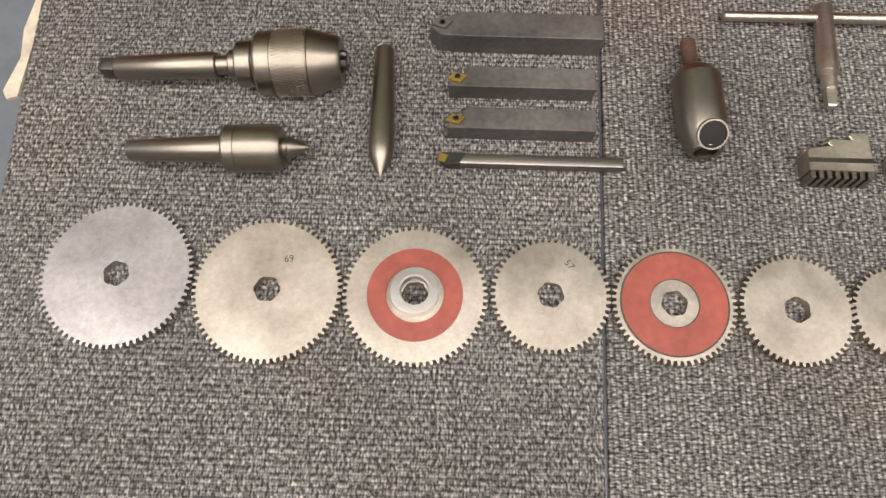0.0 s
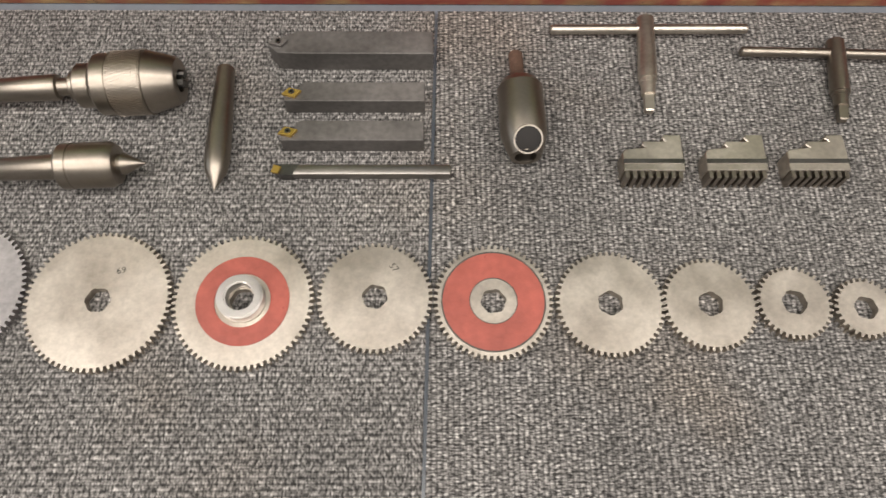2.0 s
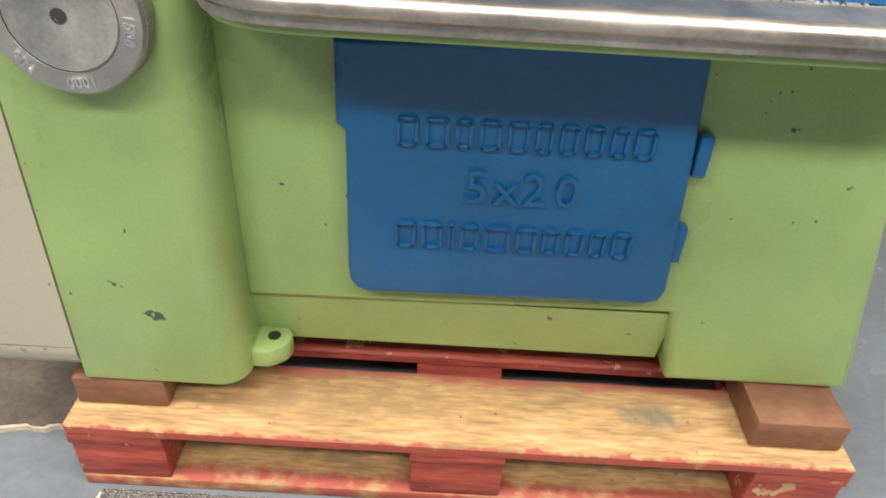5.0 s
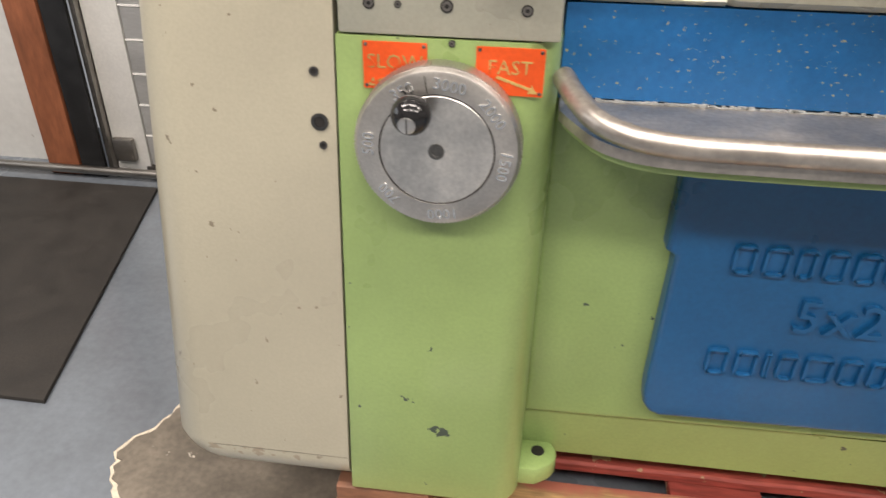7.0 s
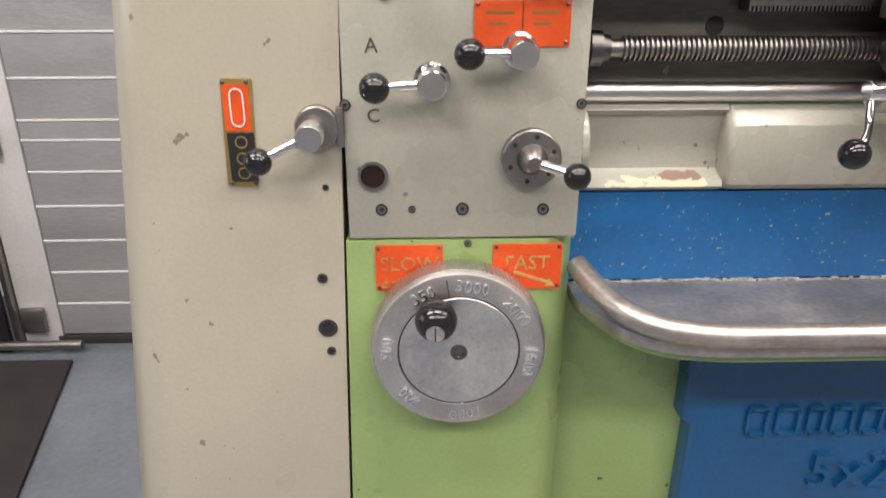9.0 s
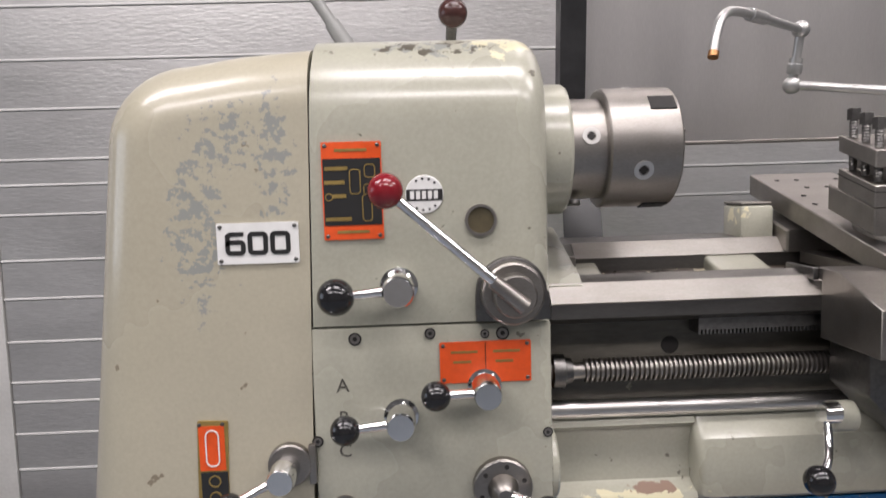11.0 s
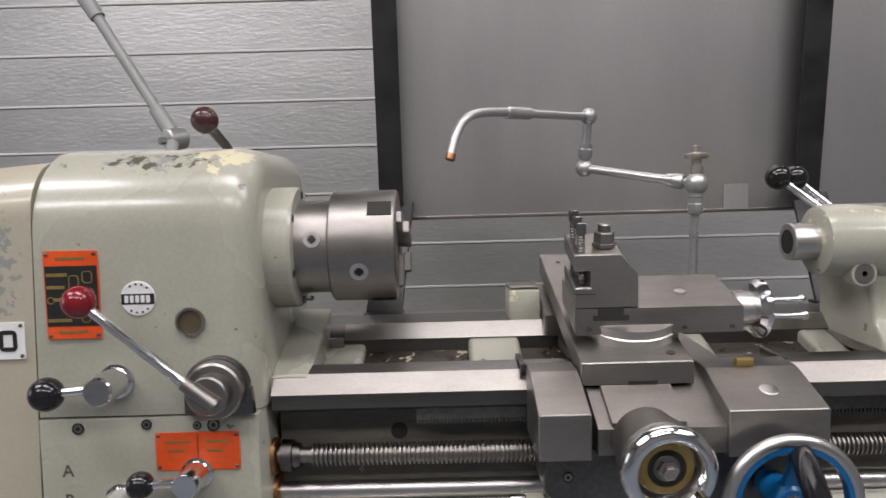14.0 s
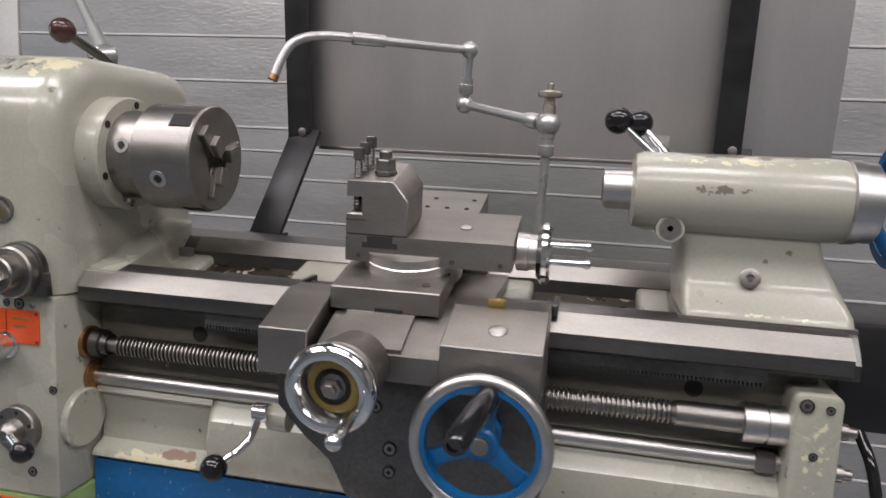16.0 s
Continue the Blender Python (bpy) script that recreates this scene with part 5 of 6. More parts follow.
for k in range(3):
    for r_, x_, rr in ((0.0590, 0.0710, 0.0095), (0.0495, 0.0230, 0.0085)):
        a = radians(120 * k + (203 if rr > 0.009 else 168))
        d = (0, math.cos(a), math.sin(a))
        c = (x_, SY + r_ * d[1], SZ + r_ * d[2])
        part("key_socket", tube_ring(rr * 0.55, rr, 0, 0.0014, 24, c, d), M_BRIGHT, ck)
        part("socket_hole", spin([(0, rr * 0.55), (0.0009, rr * 0.55), (0.0009, 0)], c, d, 4), M_DARKHOLE, ck)
for k in range(3):
    bm = bmesh.new()
    box(0.1040, 0.1090, -0.0085, 0.0085, 0.012, 0.0585, 0.001, 1, bm)
    box(0.1085, 0.1150, -0.0080, 0.0080, 0.012, 0.046, 0.001, 1, bm)
    box(0.1145, 0.1220, -0.0080, 0.0080, 0.010, 0.030, 0.001, 1, bm)
    bmesh.ops.transform(bm, matrix=Matrix.Translation((0, SY, SZ)) @ Matrix.Rotation(radians(120 * k + 47), 4, "X"), verts=bm.verts)
    part("jaw", bm, M_STEEL, ck, "stepped chuck jaw")
    bm = box(0.080, 0.1048, -0.0088, 0.0088, 0.0585, 0.0601)
    bmesh.ops.transform(bm, matrix=Matrix.Translation((0, SY, SZ)) @ Matrix.Rotation(radians(120 * k + 47), 4, "X"), verts=bm.verts)
    part("jaw_slot", bm, M_DARKHOLE, ck, "dark jaw slot")
part("camlock_pin", spin([(0, 0.006), (0.004, 0.006)], (0.012, SY - 0.020, SZ - 0.0515), (0, -0.3, -1), 12), M_DARKST, ck)

# ---- carriage ----
sad = part("saddle", prism([(0.650, 1.058), (0.650, 1.082), (0.704, 1.1060), (0.735, 1.1190), (0.960, 1.1260), (0.960, 1.1230), (0.872, 1.1225), (0.872, 1.111), (0.802, 1.111), (0.735, 1.1110), (0.735, 1.058)], "x", 0.292, 0.440), M_STEEL, lathe, "ground steel saddle")
for x0, x1 in ((0.238, 0.2855), (0.408, 0.498)):
    bm = prism([(0.646, 1.055), (0.646, 1.0975), (0.708, 1.1215), (0.742, 1.1225), (0.742, 1.1112), (0.7355, 1.1100), (0.7355, 1.055)], "x", x0, x1)
    bevel_at(bm, lambda a, c: True, 0.0008, 1)
    part("saddle_wing", bm, M_STEEL, sad)
    part("wiper", box(x0 - 0.006 if x0 < 0.3 else x1 + 0.0002, x0 - 0.0002 if x0 < 0.3 else x1 + 0.006, 0.739, 0.790, 1.1105, 1.122, 0.001), M_DARKST, sad)
part("saddle_rear", prism([(0.872, 1.1230), (0.872, 1.148), (0.965, 1.172), (0.965, 1.1230)], "x", 0.277, 0.415, 0.002, 1), M_STEEL, sad)
part("clamp_block", box(0.236, 0.276, 0.900, 0.950, 1.1225, 1.176, 0.004), M_CREAM, sad, "chipped cream clamp block")
part("clamp_cap", box(0.2370, 0.2740, 0.902, 0.950, 1.1762, 1.1800, 0.0015), M_STEEL, sad)
part("slotted_screw", spin([(0, 0.0085), (0.001, 0.0085), (0.0014, 0.0078)], (0.455, 0.673, 1.1078), (0, -0.36, 0.93), 24), M_BRIGHT, sad)
part("oiler", box(0.440, 0.456, 0.708, 0.716, 1.1215, 1.129, 0.001), M_BRASS, sad)
part("cover_plate", prism([(0.652, 1.0830), (0.6995, 1.1040), (0.6995, 1.1085), (0.652, 1.0870)], "x", 0.305, 0.372), M_STEEL, sad)
bm = prism([(0.246, 1.056), (0.246, 1.015), (0.275, 0.985), (0.300, 0.965), (0.318, 0.930), (0.500, 0.930), (0.500, 1.056)], "y", 0.672, 0.735)
bevel_at(bm, lambda a, c: True, 0.003, 2)
apr = part("apron", bm, M_DARKST, lathe, "dark steel carriage apron")
for x, z, r in ((0.345, 1.025, 0.006), (0.36, 0.985, 0.007), (0.36, 0.962, 0.006), (0.268, 1.03, 0.005)):
    screw_head(apr, x, 0.672, z, r)
part("lever_boss", spin([(0, 0.014), (0.020, 0.014), (0.022, 0.012)], (0.2480, 0.700, 0.990), (-1, 0, 0), 24), M_CREAM, apr)
fl = part("feed_lever", rod((0.214, 0.690, 0.997), (0.230, 0.690, 0.997), 0.0095, n=20, chamfer=0.001), M_CHROME, apr, "chrome feed lever with a black ball knob")
part("arm", tube(smooth_path([(0.219, 0.690, 0.992), (0.214, 0.678, 0.972), (0.205, 0.664, 0.962), (0.196, 0.656, 0.955)]), 0.0038), M_CHROME, fl)
part("knob", ball((0.191, 0.652, 0.951), 0.0130), M_BLACK, fl)

bm = prism([(0.700, 1.108), (0.700, 1.1305), (0.985, 1.2120), (0.985, 1.1860)], "x", 0.2865, 0.3955)
bevel_at(bm, lambda a, c: True, 0.001, 1)
csl = part("cross_slide", bm, M_STEEL, lathe, "ground steel cross slide drilled at the back")
for i, j in ((0, 0), (1, 0), (2, 0), (3, 0), (0, 1), (2, 1), (3, 1), (1, 2), (2, 2), (3, 2), (0, 3), (1, 3), (3, 3)):
    y = 0.862 + 0.031 * j
    part("drilled_hole", spin([(0, 0.0030), (0.0005, 0.0030), (0.0005, 0)], (0.303 + 0.025 * i + 0.004 * (j % 2), y, 1.1305 + 0.286 * (y - 0.70)), (0, -0.286, 1), 12), M_DARKHOLE, csl)
part("slide_screw", spin([(0, 0.0042), (0.0008, 0.0042), (0.0008, 0.002)], (0.378, 0.716, 1.1350), (0, -0.286, 1), 14), M_DARKST, csl)
part("front_slot", box(0.332, 0.360, 0.6994, 0.703, 1.1075, 1.1120), M_DARKHOLE, csl)
part("swivel_base", spin([(-0.012, 0.0515), (0.012, 0.0515), (0.013, 0.0500), (0.022, 0.0500)], (0.3500, 0.7730, 1.1480), (0, -0.286, 1), 64), M_BRIGHT, csl, "bright graduated swivel base")

bm = prism([(0.735, 1.1505), (0.735, 1.1770), (0.812, 1.1770), (0.812, 1.1505)], "x", 0.2880, 0.4580, 0.0012, 1)
cmp_ = part("compound_slide", lean_back(bm), M_STEEL, lathe, "ground steel compound slide")
part("tee_slot", box(0.3060, 0.3420, 0.7342, 0.745, 1.1650, 1.1702), M_DARKHOLE, cmp_, "dark clamp slot")
part("tee_slot_neck", box(0.3110, 0.3370, 0.7342, 0.745, 1.1702, 1.1768), M_DARKHOLE, cmp_, "dark clamp slot")
for i in range(4):
    screw_head(cmp_, 0.302 + 0.048 * i, 0.735, 1.1565, 0.0022)
part("oil_plug", spin([(0, 0.006), (0.001, 0.006), (0.0014, 0.0052)], (0.405, 0.770, 1.1875), (0, -0.3, 1), 20), M_BRIGHT, cmp_)
bm = prism([(0.2880, 1.1775), (0.3520, 1.1775), (0.3520, 1.2120), (0.3360, 1.2320), (0.2880, 1.2320), (0.2880, 1.2150), (0.3040, 1.2150), (0.3040, 1.1985), (0.2880, 1.1985)], "y", 0.7350, 0.7950)
bevel_at(bm, lambda a, c: True, 0.001, 1)
tp = part("tool_post", lean_back(bm), M_STEEL, lathe, "steel tool post with clamping bolts")
part("seat_line", lean_back(box(0.2876, 0.3090, 0.7346, 0.7958, 1.1918, 1.1926)), M_DARKHOLE, tp, "dark seam above the seat")
for i in range(3):
    y = 0.744 + 0.020 * i
    z = 0.30 * (y - 0.735)
    prof = [(0, 0.0036)]
    for k in range(16):
        prof += [(0.004 + k * 0.0028, 0.0036), (0.0052 + k * 0.0028, 0.0043), (0.0064 + k * 0.0028, 0.0036)]
    b = part("clamp_bolt", spin([*prof, (0.052, 0.0036)], (0.2965, y, 1.1990 + z), (0, 0, 1), 14), M_DARKST, tp, "square-headed clamp bolt")
    part("bolt_head", spin([(0, 0.0062), (0.011, 0.0062), (0.012, 0.0050)], (0.2965, y, 1.2490 + z), (0, 0, 1), 4, phase=0.785), M_DARKST, b)
part("clamp_nut", spin([(0, 0.0120), (0.004, 0.0120), (0.0045, 0.0105), (0.015, 0.0105), (0.016, 0.0095)], (0.3220, 0.7560, 1.2385), (0, -0.2, 1), 6), M_STEEL, tp)
part("stud", rod((0.3220, 0.7560, 1.2380), (0.3220, 0.7520, 1.2620), 0.0065, n=18, chamfer=0.001), M_STEEL, tp)

cw = part("compound_dial", spin([(0, 0.0185), (0.001, 0.0195), (0.012, 0.0195), (0.0125, 0.0180), (0.020, 0.0180)], (0.4585, 0.7700, 1.1680), (1, 0, 0), 36), M_BRIGHT, lathe, "graduated compound slide dial and handwheel")
part("handwheel", spin([(0.0195, 0.018), (0.021, 0.0265), (0.026, 0.0315), (0.031, 0.0315), (0.034, 0.0275), (0.034, 0.014), (0.030, 0.010)], (0.4585, 0.7700, 1.1680), (1, 0, 0), 40), M_CHROME, cw, "polished handwheel")
for dz, dy in ((0.010, -0.010), (-0.006, -0.016)):
    h = part("handle", rod((0.4920, 0.770 + dy, 1.168 + dz), (0.5270, 0.770 + dy, 1.168 + dz), 0.0030, 0.0034, 14), M_CHROME, cw)
    part("handle_tip", ball((0.5280, 0.770 + dy, 1.168 + dz), 0.0048), M_CHROME, cw)

CX, CZ = 0.3335, 1.0690
xw = part("cross_slide_dial", spin([(0, 0.0300), (0.026, 0.0300), (0.027, 0.0335), (0.046, 0.0335), (0.047, 0.0315), (0.050, 0.0300)], (CX, 0.6480, CZ + 0.004), (0, -1, -0.05), 48), M_STEEL, lathe, "graduated cross slide dial and chrome handwheel")
rim = [(0.066 - 0.0085 * math.cos(radians(t)), 0.0305 + 0.0085 * math.sin(radians(t))) for t in range(-20, 215, 15)]
part("handwheel", spin([(0.050, 0.020), *rim, (0.0660, 0.0222), (0.0600, 0.0205), (0.0560, 0.0170)], (CX, 0.6480, CZ + 0.004), (0, -1, -0.05), 64), M_CHROME, xw, "polished chrome handwheel")
# Brass colour stands in for a yellow reflection in the steel dish.
part("yellow_glint_dish", tube_ring(0.0160, 0.0212, 0.0590, 0.0612, 40, (CX, 0.6480, CZ + 0.004), (0, -1, -0.05)), M_BRASS, xw, "dished steel face, yellow reflection put in as brass colour")
part("hub_recess", spin([(0.0590, 0.0160), (0.0594, 0.0160), (0.0594, 0)], (CX, 0.6480, CZ + 0.004), (0, -1, -0.05), 36), M_DARKHOLE, xw, "dark hub recess")
part("washer", spin([(0.0594, 0.0110), (0.0610, 0.0110), (0.0615, 0.0100)], (CX, 0.6480, CZ + 0.004), (0, -1, -0.05), 28), M_DARKST, xw)
part("hub_nut", spin([(0.0600, 0.0088), (0.0665, 0.0086), (0.0670, 0.0060), (0.0715, 0.0058), (0.0720, 0.005)], (CX, 0.6480, CZ + 0.004), (0, -1, -0.05), 6), M_STEEL, xw)
part("handle", rod((CX + 0.022, 0.574, CZ - 0.016), (CX + 0.0235, 0.530, CZ - 0.019), 0.0042, 0.0048, 16), M_CHROME, xw)
part("handle_tip", ball((CX + 0.0235, 0.528, CZ - 0.019), 0.0068), M_CHROME, xw)

WX, WY, WZ = 0.4520, 0.6200, 1.0230
bm = bmesh.new()
n1, n2, R, r = 56, 14, 0.0555, 0.0062
vs = [[bm.verts.new((WX + (R + r * math.cos(2 * math.pi * j / n2)) * math.cos(2 * math.pi * i / n1), WY + r * math.sin(2 * math.pi * j / n2), WZ + (R + r * math.cos(2 * math.pi * j / n2)) * math.sin(2 * math.pi * i / n1))) for j in range(n2)] for i in range(n1)]
for i in range(n1):
    for j in range(n2):
        bm.faces.new((vs[i][j], vs[(i + 1) % n1][j], vs[(i + 1) % n1][(j + 1) % n2], vs[i][(j + 1) % n2]))
bmesh.ops.recalc_face_normals(bm, faces=bm.faces)
hw = part("carriage_handwheel", bm, M_BRIGHT, lathe, "carriage handwheel with polished rim and blue spokes")
part("inner_rim", tube_ring(0.0470, 0.0515, -0.005, 0.005, 56, (WX, WY, WZ), (0, -1, 0)), M_BLUE, hw, "blue painted inner rim")
for a in (80, 205, 322):
    c, s = math.cos(radians(a)), math.sin(radians(a))
    bm = prism([(0.008, -0.010), (0.030, -0.0062), (0.049, -0.0085), (0.049, 0.0085), (0.030, 0.0062), (0.008, 0.010)], "y", 0.622, 0.630, 0.0015, 2)
    bmesh.ops.transform(bm, matrix=Matrix.Translation((WX, 0, WZ)) @ Matrix.Rotation(-radians(a), 4, "Y"), verts=bm.verts)
    part("spoke", bm, M_BLUE, hw, "blue painted spoke")
part("hub", spin([(-0.040, 0.013), (0.0, 0.016), (0.006, 0.015), (0.008, 0.012)], (WX, 0.627, WZ), (0, -1, 0), 28), M_BLUE, hw, "blue painted hub")
part("centre_boss", spin([(0.006, 0.008), (0.012, 0.0078), (0.013, 0.006)], (WX, 0.627, WZ), (0, -1, 0), 20), M_STEEL, hw)
part("handle", spin([(0, 0.008), (0.004, 0.0098), (0.030, 0.0105), (0.068, 0.0100), (0.072, 0.0080), (0.072, 0.005), (0.070, 0.005)], (WX + 0.006, 0.618, WZ + 0.045), (-0.26, -1, -0.30), 24), M_BLACK, hw, "black revolving handle")
part("lower_lever", rod((0.400, 0.640, 0.905), (0.412, 0.672, 0.955), 0.006), M_BRIGHT, apr, "bright half-nut lever")

# ---- tailstock ----
LEVELS = ((1.1185, 0.622, 0.777, 0.766), (1.1270, 0.622, 0.776, 0.769), (1.1430, 0.622, 0.770, 0.785), (1.1520, 0.622, 0.765, 0.789), (1.1680, 0.621, 0.757, 0.793), (1.1840, 0.618, 0.750, 0.796), (1.1960, 0.612, 0.748, 0.797), (1.2060, 0.604, 0.751, 0.793), (1.2200, 0.596, 0.760, 0.790))
bm = bmesh.new()
rings = []
for z, x0, x1, y in LEVELS:
    ring = [*arc(x0 + 0.009, y + 0.009, 0.009, 180, 270, 4), *arc(x1 - 0.009, y + 0.009, 0.009, 270, 360, 4), (x1, 0.90), (x0, 0.90)]
    rings.append([bm.verts.new((px, py, z)) for px, py in ring])
for a, c in zip(rings, rings[1:]):
    for i in range(len(a)):
        j = (i + 1) % len(a)
        bm.faces.new((a[i], a[j], c[j], c[i]))
bm.faces.new(rings[0])
bm.faces.new(rings[-1])
bmesh.ops.recalc_face_normals(bm, faces=bm.faces)
ts = part("tailstock", bm, M_CREAM, lathe, "cream painted tailstock with flaking top and flared foot")
part("barrel", spin([(0, 0.030), (0.003, 0.0375), (0.012, 0.0400), (0.190, 0.0410), (0.198, 0.0395)], (0.5660, 0.812, 1.2340), (1, 0, 0), 56), M_CREAM, ts, "cream tailstock barrel with flaking paint")
part("quill", spin([(0, 0.0195), (0.001, 0.0208), (0.035, 0.0208)], (0.5380, 0.812, 1.2340), (1, 0, 0), 40), M_BRIGHT, ts, "bright steel quill")
part("quill_bore", spin([(0, 0.0135), (0.0006, 0.0135), (0.0006, 0)], (0.5380, 0.812, 1.2340), (-1, 0, 0), 28), M_DARKHOLE, ts)
part("base_plate", prism([(0.765, 1.110), (0.765, 1.1183), (0.945, 1.1220), (0.945, 1.110)], "x", 0.618, 0.778), M_STEEL, ts)
part("base_block", prism([(0.742, 1.091), (0.757, 1.1105), (0.762, 1.1145), (0.87, 1.1145), (0.87, 1.1225), (0.945, 1.1225), (0.945, 1.1100), (0.742, 1.0760)], "x", 0.626, 0.776), M_DARKST, ts, "dark steel tailstock base")
screw_head(ts, 0.655, 0.744, 1.098, 0.006)
part("clamp_plug", spin([(0, 0.0098), (0.001, 0.0098), (0.0014, 0.0085), (0.0014, 0.004), (0.0, 0.0036)], (0.6840, 0.7865, 1.1560), (0, -1, 0.25), 28), M_STEEL, ts, "round steel plug")
part("clamp_ear", spin([(0, 0.0135), (0.02, 0.0135)], (0.6050, 0.800, 1.200), (0, -1, 0), 24), M_CREAM, ts)
part("ear_screw", spin([(0, 0.0105), (0.001, 0.0105), (0.001, 0.003), (0.0, 0.0028)], (0.6050, 0.780, 1.200), (0, -1, 0), 24), M_STEEL, ts)
part("end_ring", spin([(0, 0.0385), (0.002, 0.041), (0.012, 0.041), (0.0125, 0.039), (0.026, 0.039), (0.028, 0.036)], (0.7640, 0.812, 1.2340), (1, 0, 0), 48), M_BRIGHT, ts, "bright graduated ring")
tw = part("tail_handwheel", tube_ring(0.052, 0.062, -0.006, 0.006, 48, (0.815, 0.812, 1.234), (1, 0, 0)), M_BLUE, ts, "blue tailstock handwheel")
for a in (30, 150, 270):
    d = Vector((0, math.cos(radians(a)), math.sin(radians(a))))
    part("spoke", rod(Vector((0.790, 0.812, 1.234)) + d * 0.01, Vector((0.815, 0.812, 1.234)) + d * 0.054, 0.006), M_BLUE, ts)
for kx, ky, kz, bx in ((0.5500, 0.860, 1.3060, 0.600), (0.5720, 0.866, 1.3045, 0.612)):
    lv = part("clamp_lever", rod((bx, 0.845, 1.262), (kx, ky, kz), 0.0052, 0.0038), M_CHROME, ts, "chrome clamp lever with a black ball knob")
    part("knob", ball((kx, ky, kz), 0.0148), M_BLACK, lv)

# ---- coolant pipe ----
cp = part("coolant_pipe", rod((0.4665, 0.918, 1.118), (0.4715, 0.909, 1.292), 0.0055), M_SILVERP, lathe, "silver swivelling coolant pipe with a tap")
part("union", spin([(0, 0.0080), (0.002, 0.0092), (0.012, 0.0092), (0.013, 0.0082), (0.020, 0.0082), (0.021, 0.0092), (0.028, 0.0092)], (0.4708, 0.910, 1.2640), (0.02, -0.05, 1), 20), M_SILVERP, cp)
part("elbow", ball((0.4718, 0.908, 1.3010), 0.0142), M_SILVERP, cp)
part("tap_stem", spin([(0.010, 0.0078), (0.022, 0.0078), (0.023, 0.0060), (0.031, 0.0060)], (0.4718, 0.908, 1.3010), (0, 0, 1), 18), M_GEAR, cp)
part("tap_wheel", spin([(0.031, 0.0125), (0.033, 0.0145), (0.036, 0.0145), (0.038, 0.011), (0.039, 0.004), (0.046, 0.004), (0.047, 0.003)], (0.4718, 0.908, 1.3010), (0, 0, 1), 20), M_GEAR, cp)
e2, e1 = Vector((0.353, 1.008, 1.327)), Vector((0.358, 0.998, 1.396))
tb = Vector((0.4718, 0.908, 1.301))
part("arm", rod(tb, e2, 0.0058), M_SILVERP, cp)
part("arm_union", spin([(0.016, 0.0085), (0.018, 0.0095), (0.030, 0.0095), (0.031, 0.0082), (0.038, 0.0082)], tb, e2 - tb, 20), M_SILVERP, cp)
part("elbow", ball(e2, 0.0118), M_SILVERP, cp)
part("riser", rod(e2, e1, 0.0058), M_SILVERP, cp)
part("riser_union", spin([(0.014, 0.0085), (0.016, 0.0095), (0.026, 0.0095), (0.027, 0.0085), (0.034, 0.0085)], e2, e1 - e2, 20), M_SILVERP, cp)
part("elbow", ball(e1, 0.0112), M_SILVERP, cp)
pipe = smooth_path([e1, (0.325, 0.967, 1.3945), (0.265, 0.910, 1.3925), (0.210, 0.859, 1.3895), (0.186, 0.837, 1.380), (0.175, 0.827, 1.362), (0.168, 0.819, 1.338)], 6)
part("spout", tube(pipe, 0.0052), M_SILVERP, cp)
part("spout_joint", rod((0.268, 0.913, 1.3926), (0.236, 0.883, 1.3912), 0.0075, n=18, chamfer=0.001), M_SILVERP, cp)
part("spout_tip", rod((0.1688, 0.8197, 1.340), (0.167, 0.818, 1.334), 0.0056), M_COPPER, cp, "copper spout tip")

# ---- lamp arm and top lever ----
la = part("lamp_arm", rod((-0.205, 0.985, 1.345), (-0.221, 1.040, 1.378), 0.0085), M_GREYARM, lathe, "grey jointed lamp arm")
part("joint", spin([(-0.014, 0.014), (-0.012, 0.0158), (0.012, 0.0158), (0.014, 0.014)], (-0.221, 1.050, 1.385), (0.75, 1, 0.2), 28), M_SILVERP, la)
part("joint_screw", spin([(0, 0.0055), (0.008, 0.005)], (-0.2310, 1.036, 1.382), (-0.75, -1, -0.2), 6), M_STEEL, la)
dirv = Vector((-0.135, 0.025, 0.218)).normalized()
base = Vector((-0.221, 1.050, 1.385))
part("ferrule", rod(base + dirv * 0.012, base + dirv * 0.052, 0.0118, 0.0105), M_GREYARM, la)
part("tube", rod(base + dirv * 0.05, base + dirv * 0.215, 0.0078), M_GREYARM, la)
part("ferrule", rod(base + dirv * 0.21, base + dirv * 0.25, 0.0105, 0.0118), M_GREYARM, la)
part("joint", spin([(-0.014, 0.014), (-0.012, 0.0165), (0.012, 0.0165), (0.014, 0.014)], base + dirv * 0.262, (0.75, 1, 0.2), 28), M_SILVERP, la)
part("upper_tube", rod(base + dirv * 0.262, base + dirv * 0.262 + Vector((0.20, 0.16, 0.30)), 0.0078), M_GREYARM, la)
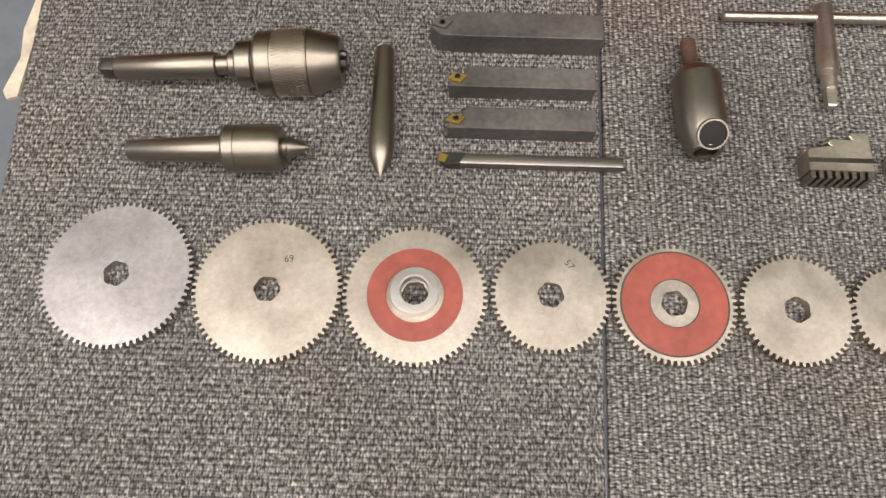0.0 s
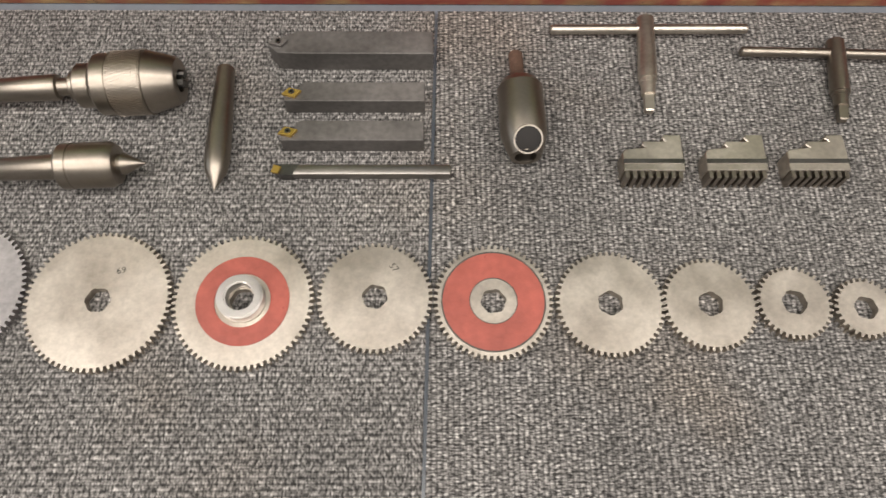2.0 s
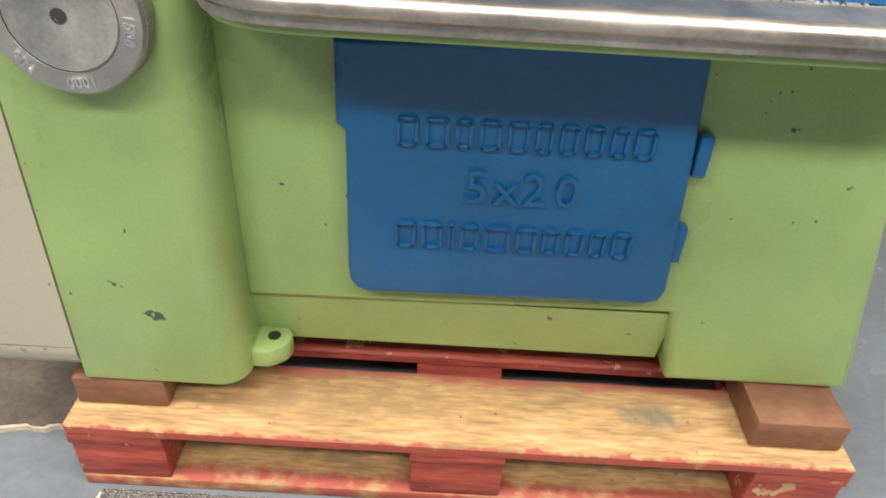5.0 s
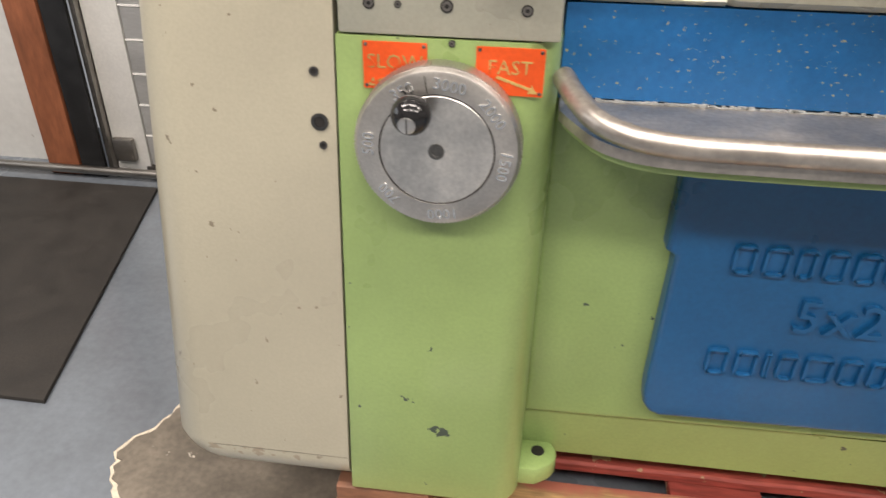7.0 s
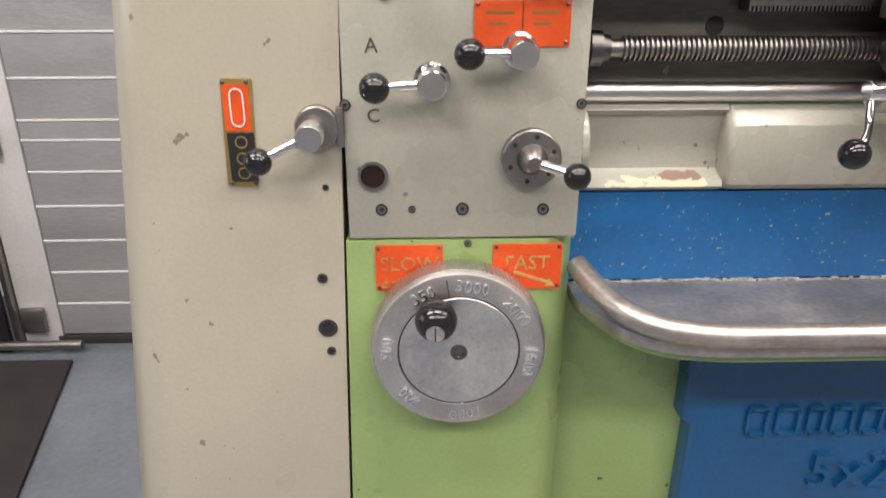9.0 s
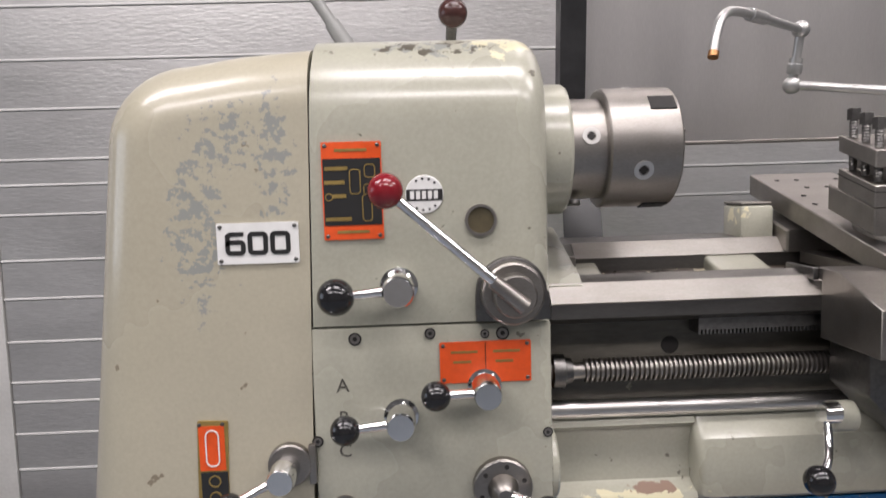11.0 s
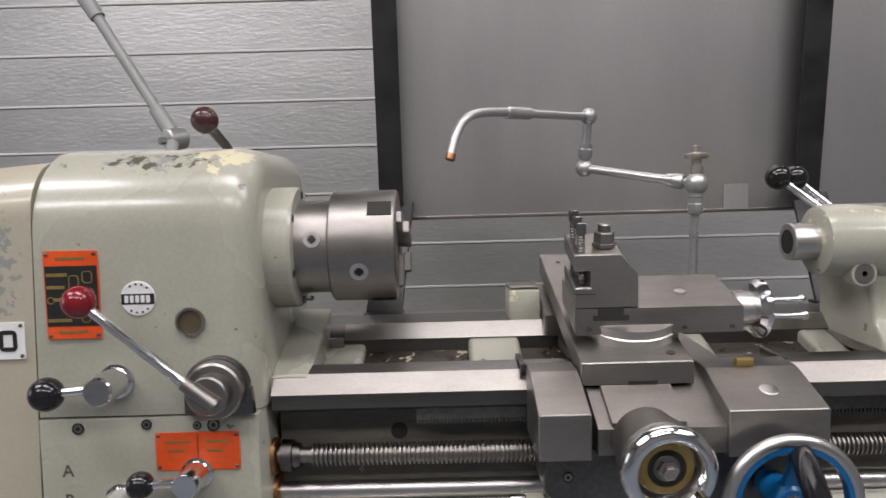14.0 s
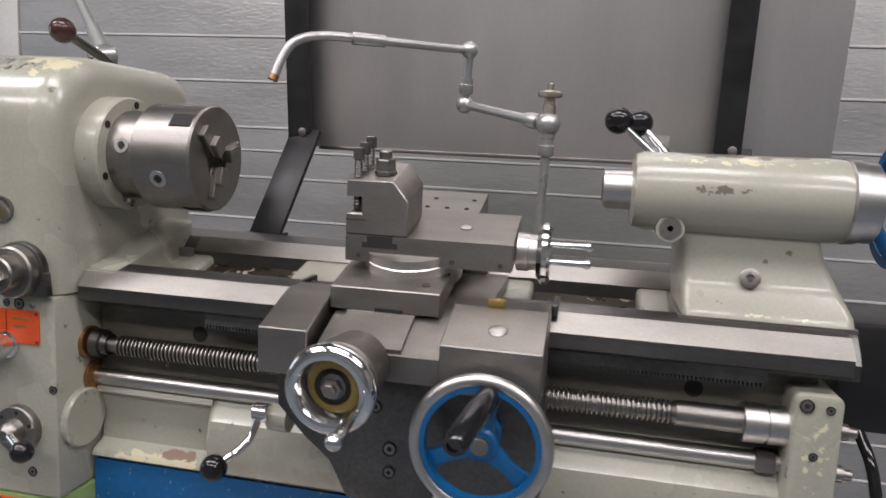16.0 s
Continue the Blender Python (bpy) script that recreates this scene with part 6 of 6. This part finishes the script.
tlv = part("top_lever", tube(smooth_path([(-0.100, 0.915, 1.342), (-0.1005, 0.895, 1.358), (-0.101, 0.860, 1.370), (-0.101, 0.820, 1.382)]), 0.0058), M_DARKST, lathe, "dark lever with a brown ball knob")
part("knob", ball((-0.1010, 0.816, 1.3840), 0.0150), M_BROWN, tlv)

# ---- splash guard behind the bed ----
def lean_forward(bm, k=0.12, z0=1.272):
    """Tips an upright body towards the front, its foot staying where it is."""
    for v in bm.verts:
        v.co.y -= k * (v.co.z - z0)
    return bm



# Unseen upper part of panel and posts added to throw shade on the door.
sg = part("splash_guard", lean_forward(box(0.070, 0.845, 1.131, 1.1335, 1.262, 2.35)), M_PANEL, lathe, "tall brushed stainless splash guard in a black frame")
part("bottom_lip", box(0.10, 0.72, 1.1285, 1.1305, 1.258, 1.2635, 0.0008), M_STEEL, sg)
part("notch_patch", box(0.592, 0.63, 1.1275, 1.1308, 1.262, 1.302), M_PANEL, sg)
for x0, side in ((0.063, 1), (0.686, -1)):
    flange = [(0, 1.096), (0.036, 1.096), (0.036, 1.102), (0.008, 1.102), (0.008, 1.130), (0, 1.130)]
    bm = prism([(x0 + (px if side > 0 else 0.036 - px), py) for px, py in flange], "z", 1.262, 2.35)
    part("frame_post", lean_forward(bm), M_BLKFRAME, sg, "black steel frame post")
    a, c = Vector((x0 + 0.026, 1.105, 1.285)), Vector((x0 + 0.010, 1.000, 1.134))
    bm = box(-0.025, 0.025, -0.004, 0.004, 0.0, (c - a).length, 0.001)
    q = (c - a).to_track_quat("Z", "Y").to_matrix().to_4x4()
    bmesh.ops.transform(bm, matrix=Matrix.Translation(a) @ q, verts=bm.verts)
    part("frame_leg", bm, M_BLKFRAME, sg, "black steel frame leg")
    part("foot_flange", box(c.x - 0.027, c.x + 0.027, 0.985, 1.020, 1.1322, 1.1362, 0.001), M_BLKFRAME, sg, "black steel foot of the frame leg")
    for z in (1.283,):
        part("frame_bolt", spin([(0, 0.0065), (0.003, 0.0062), (0.0035, 0.0045)], (x0 + 0.024, 1.094, z), (0, -1, 0), 12), M_STEEL, sg)
part("bed_rear_plate", box(-0.02, 0.80, 0.9405, 1.120, 0.80, 1.00, 0.004), M_GREEN, lathe, "green rear tray plate")
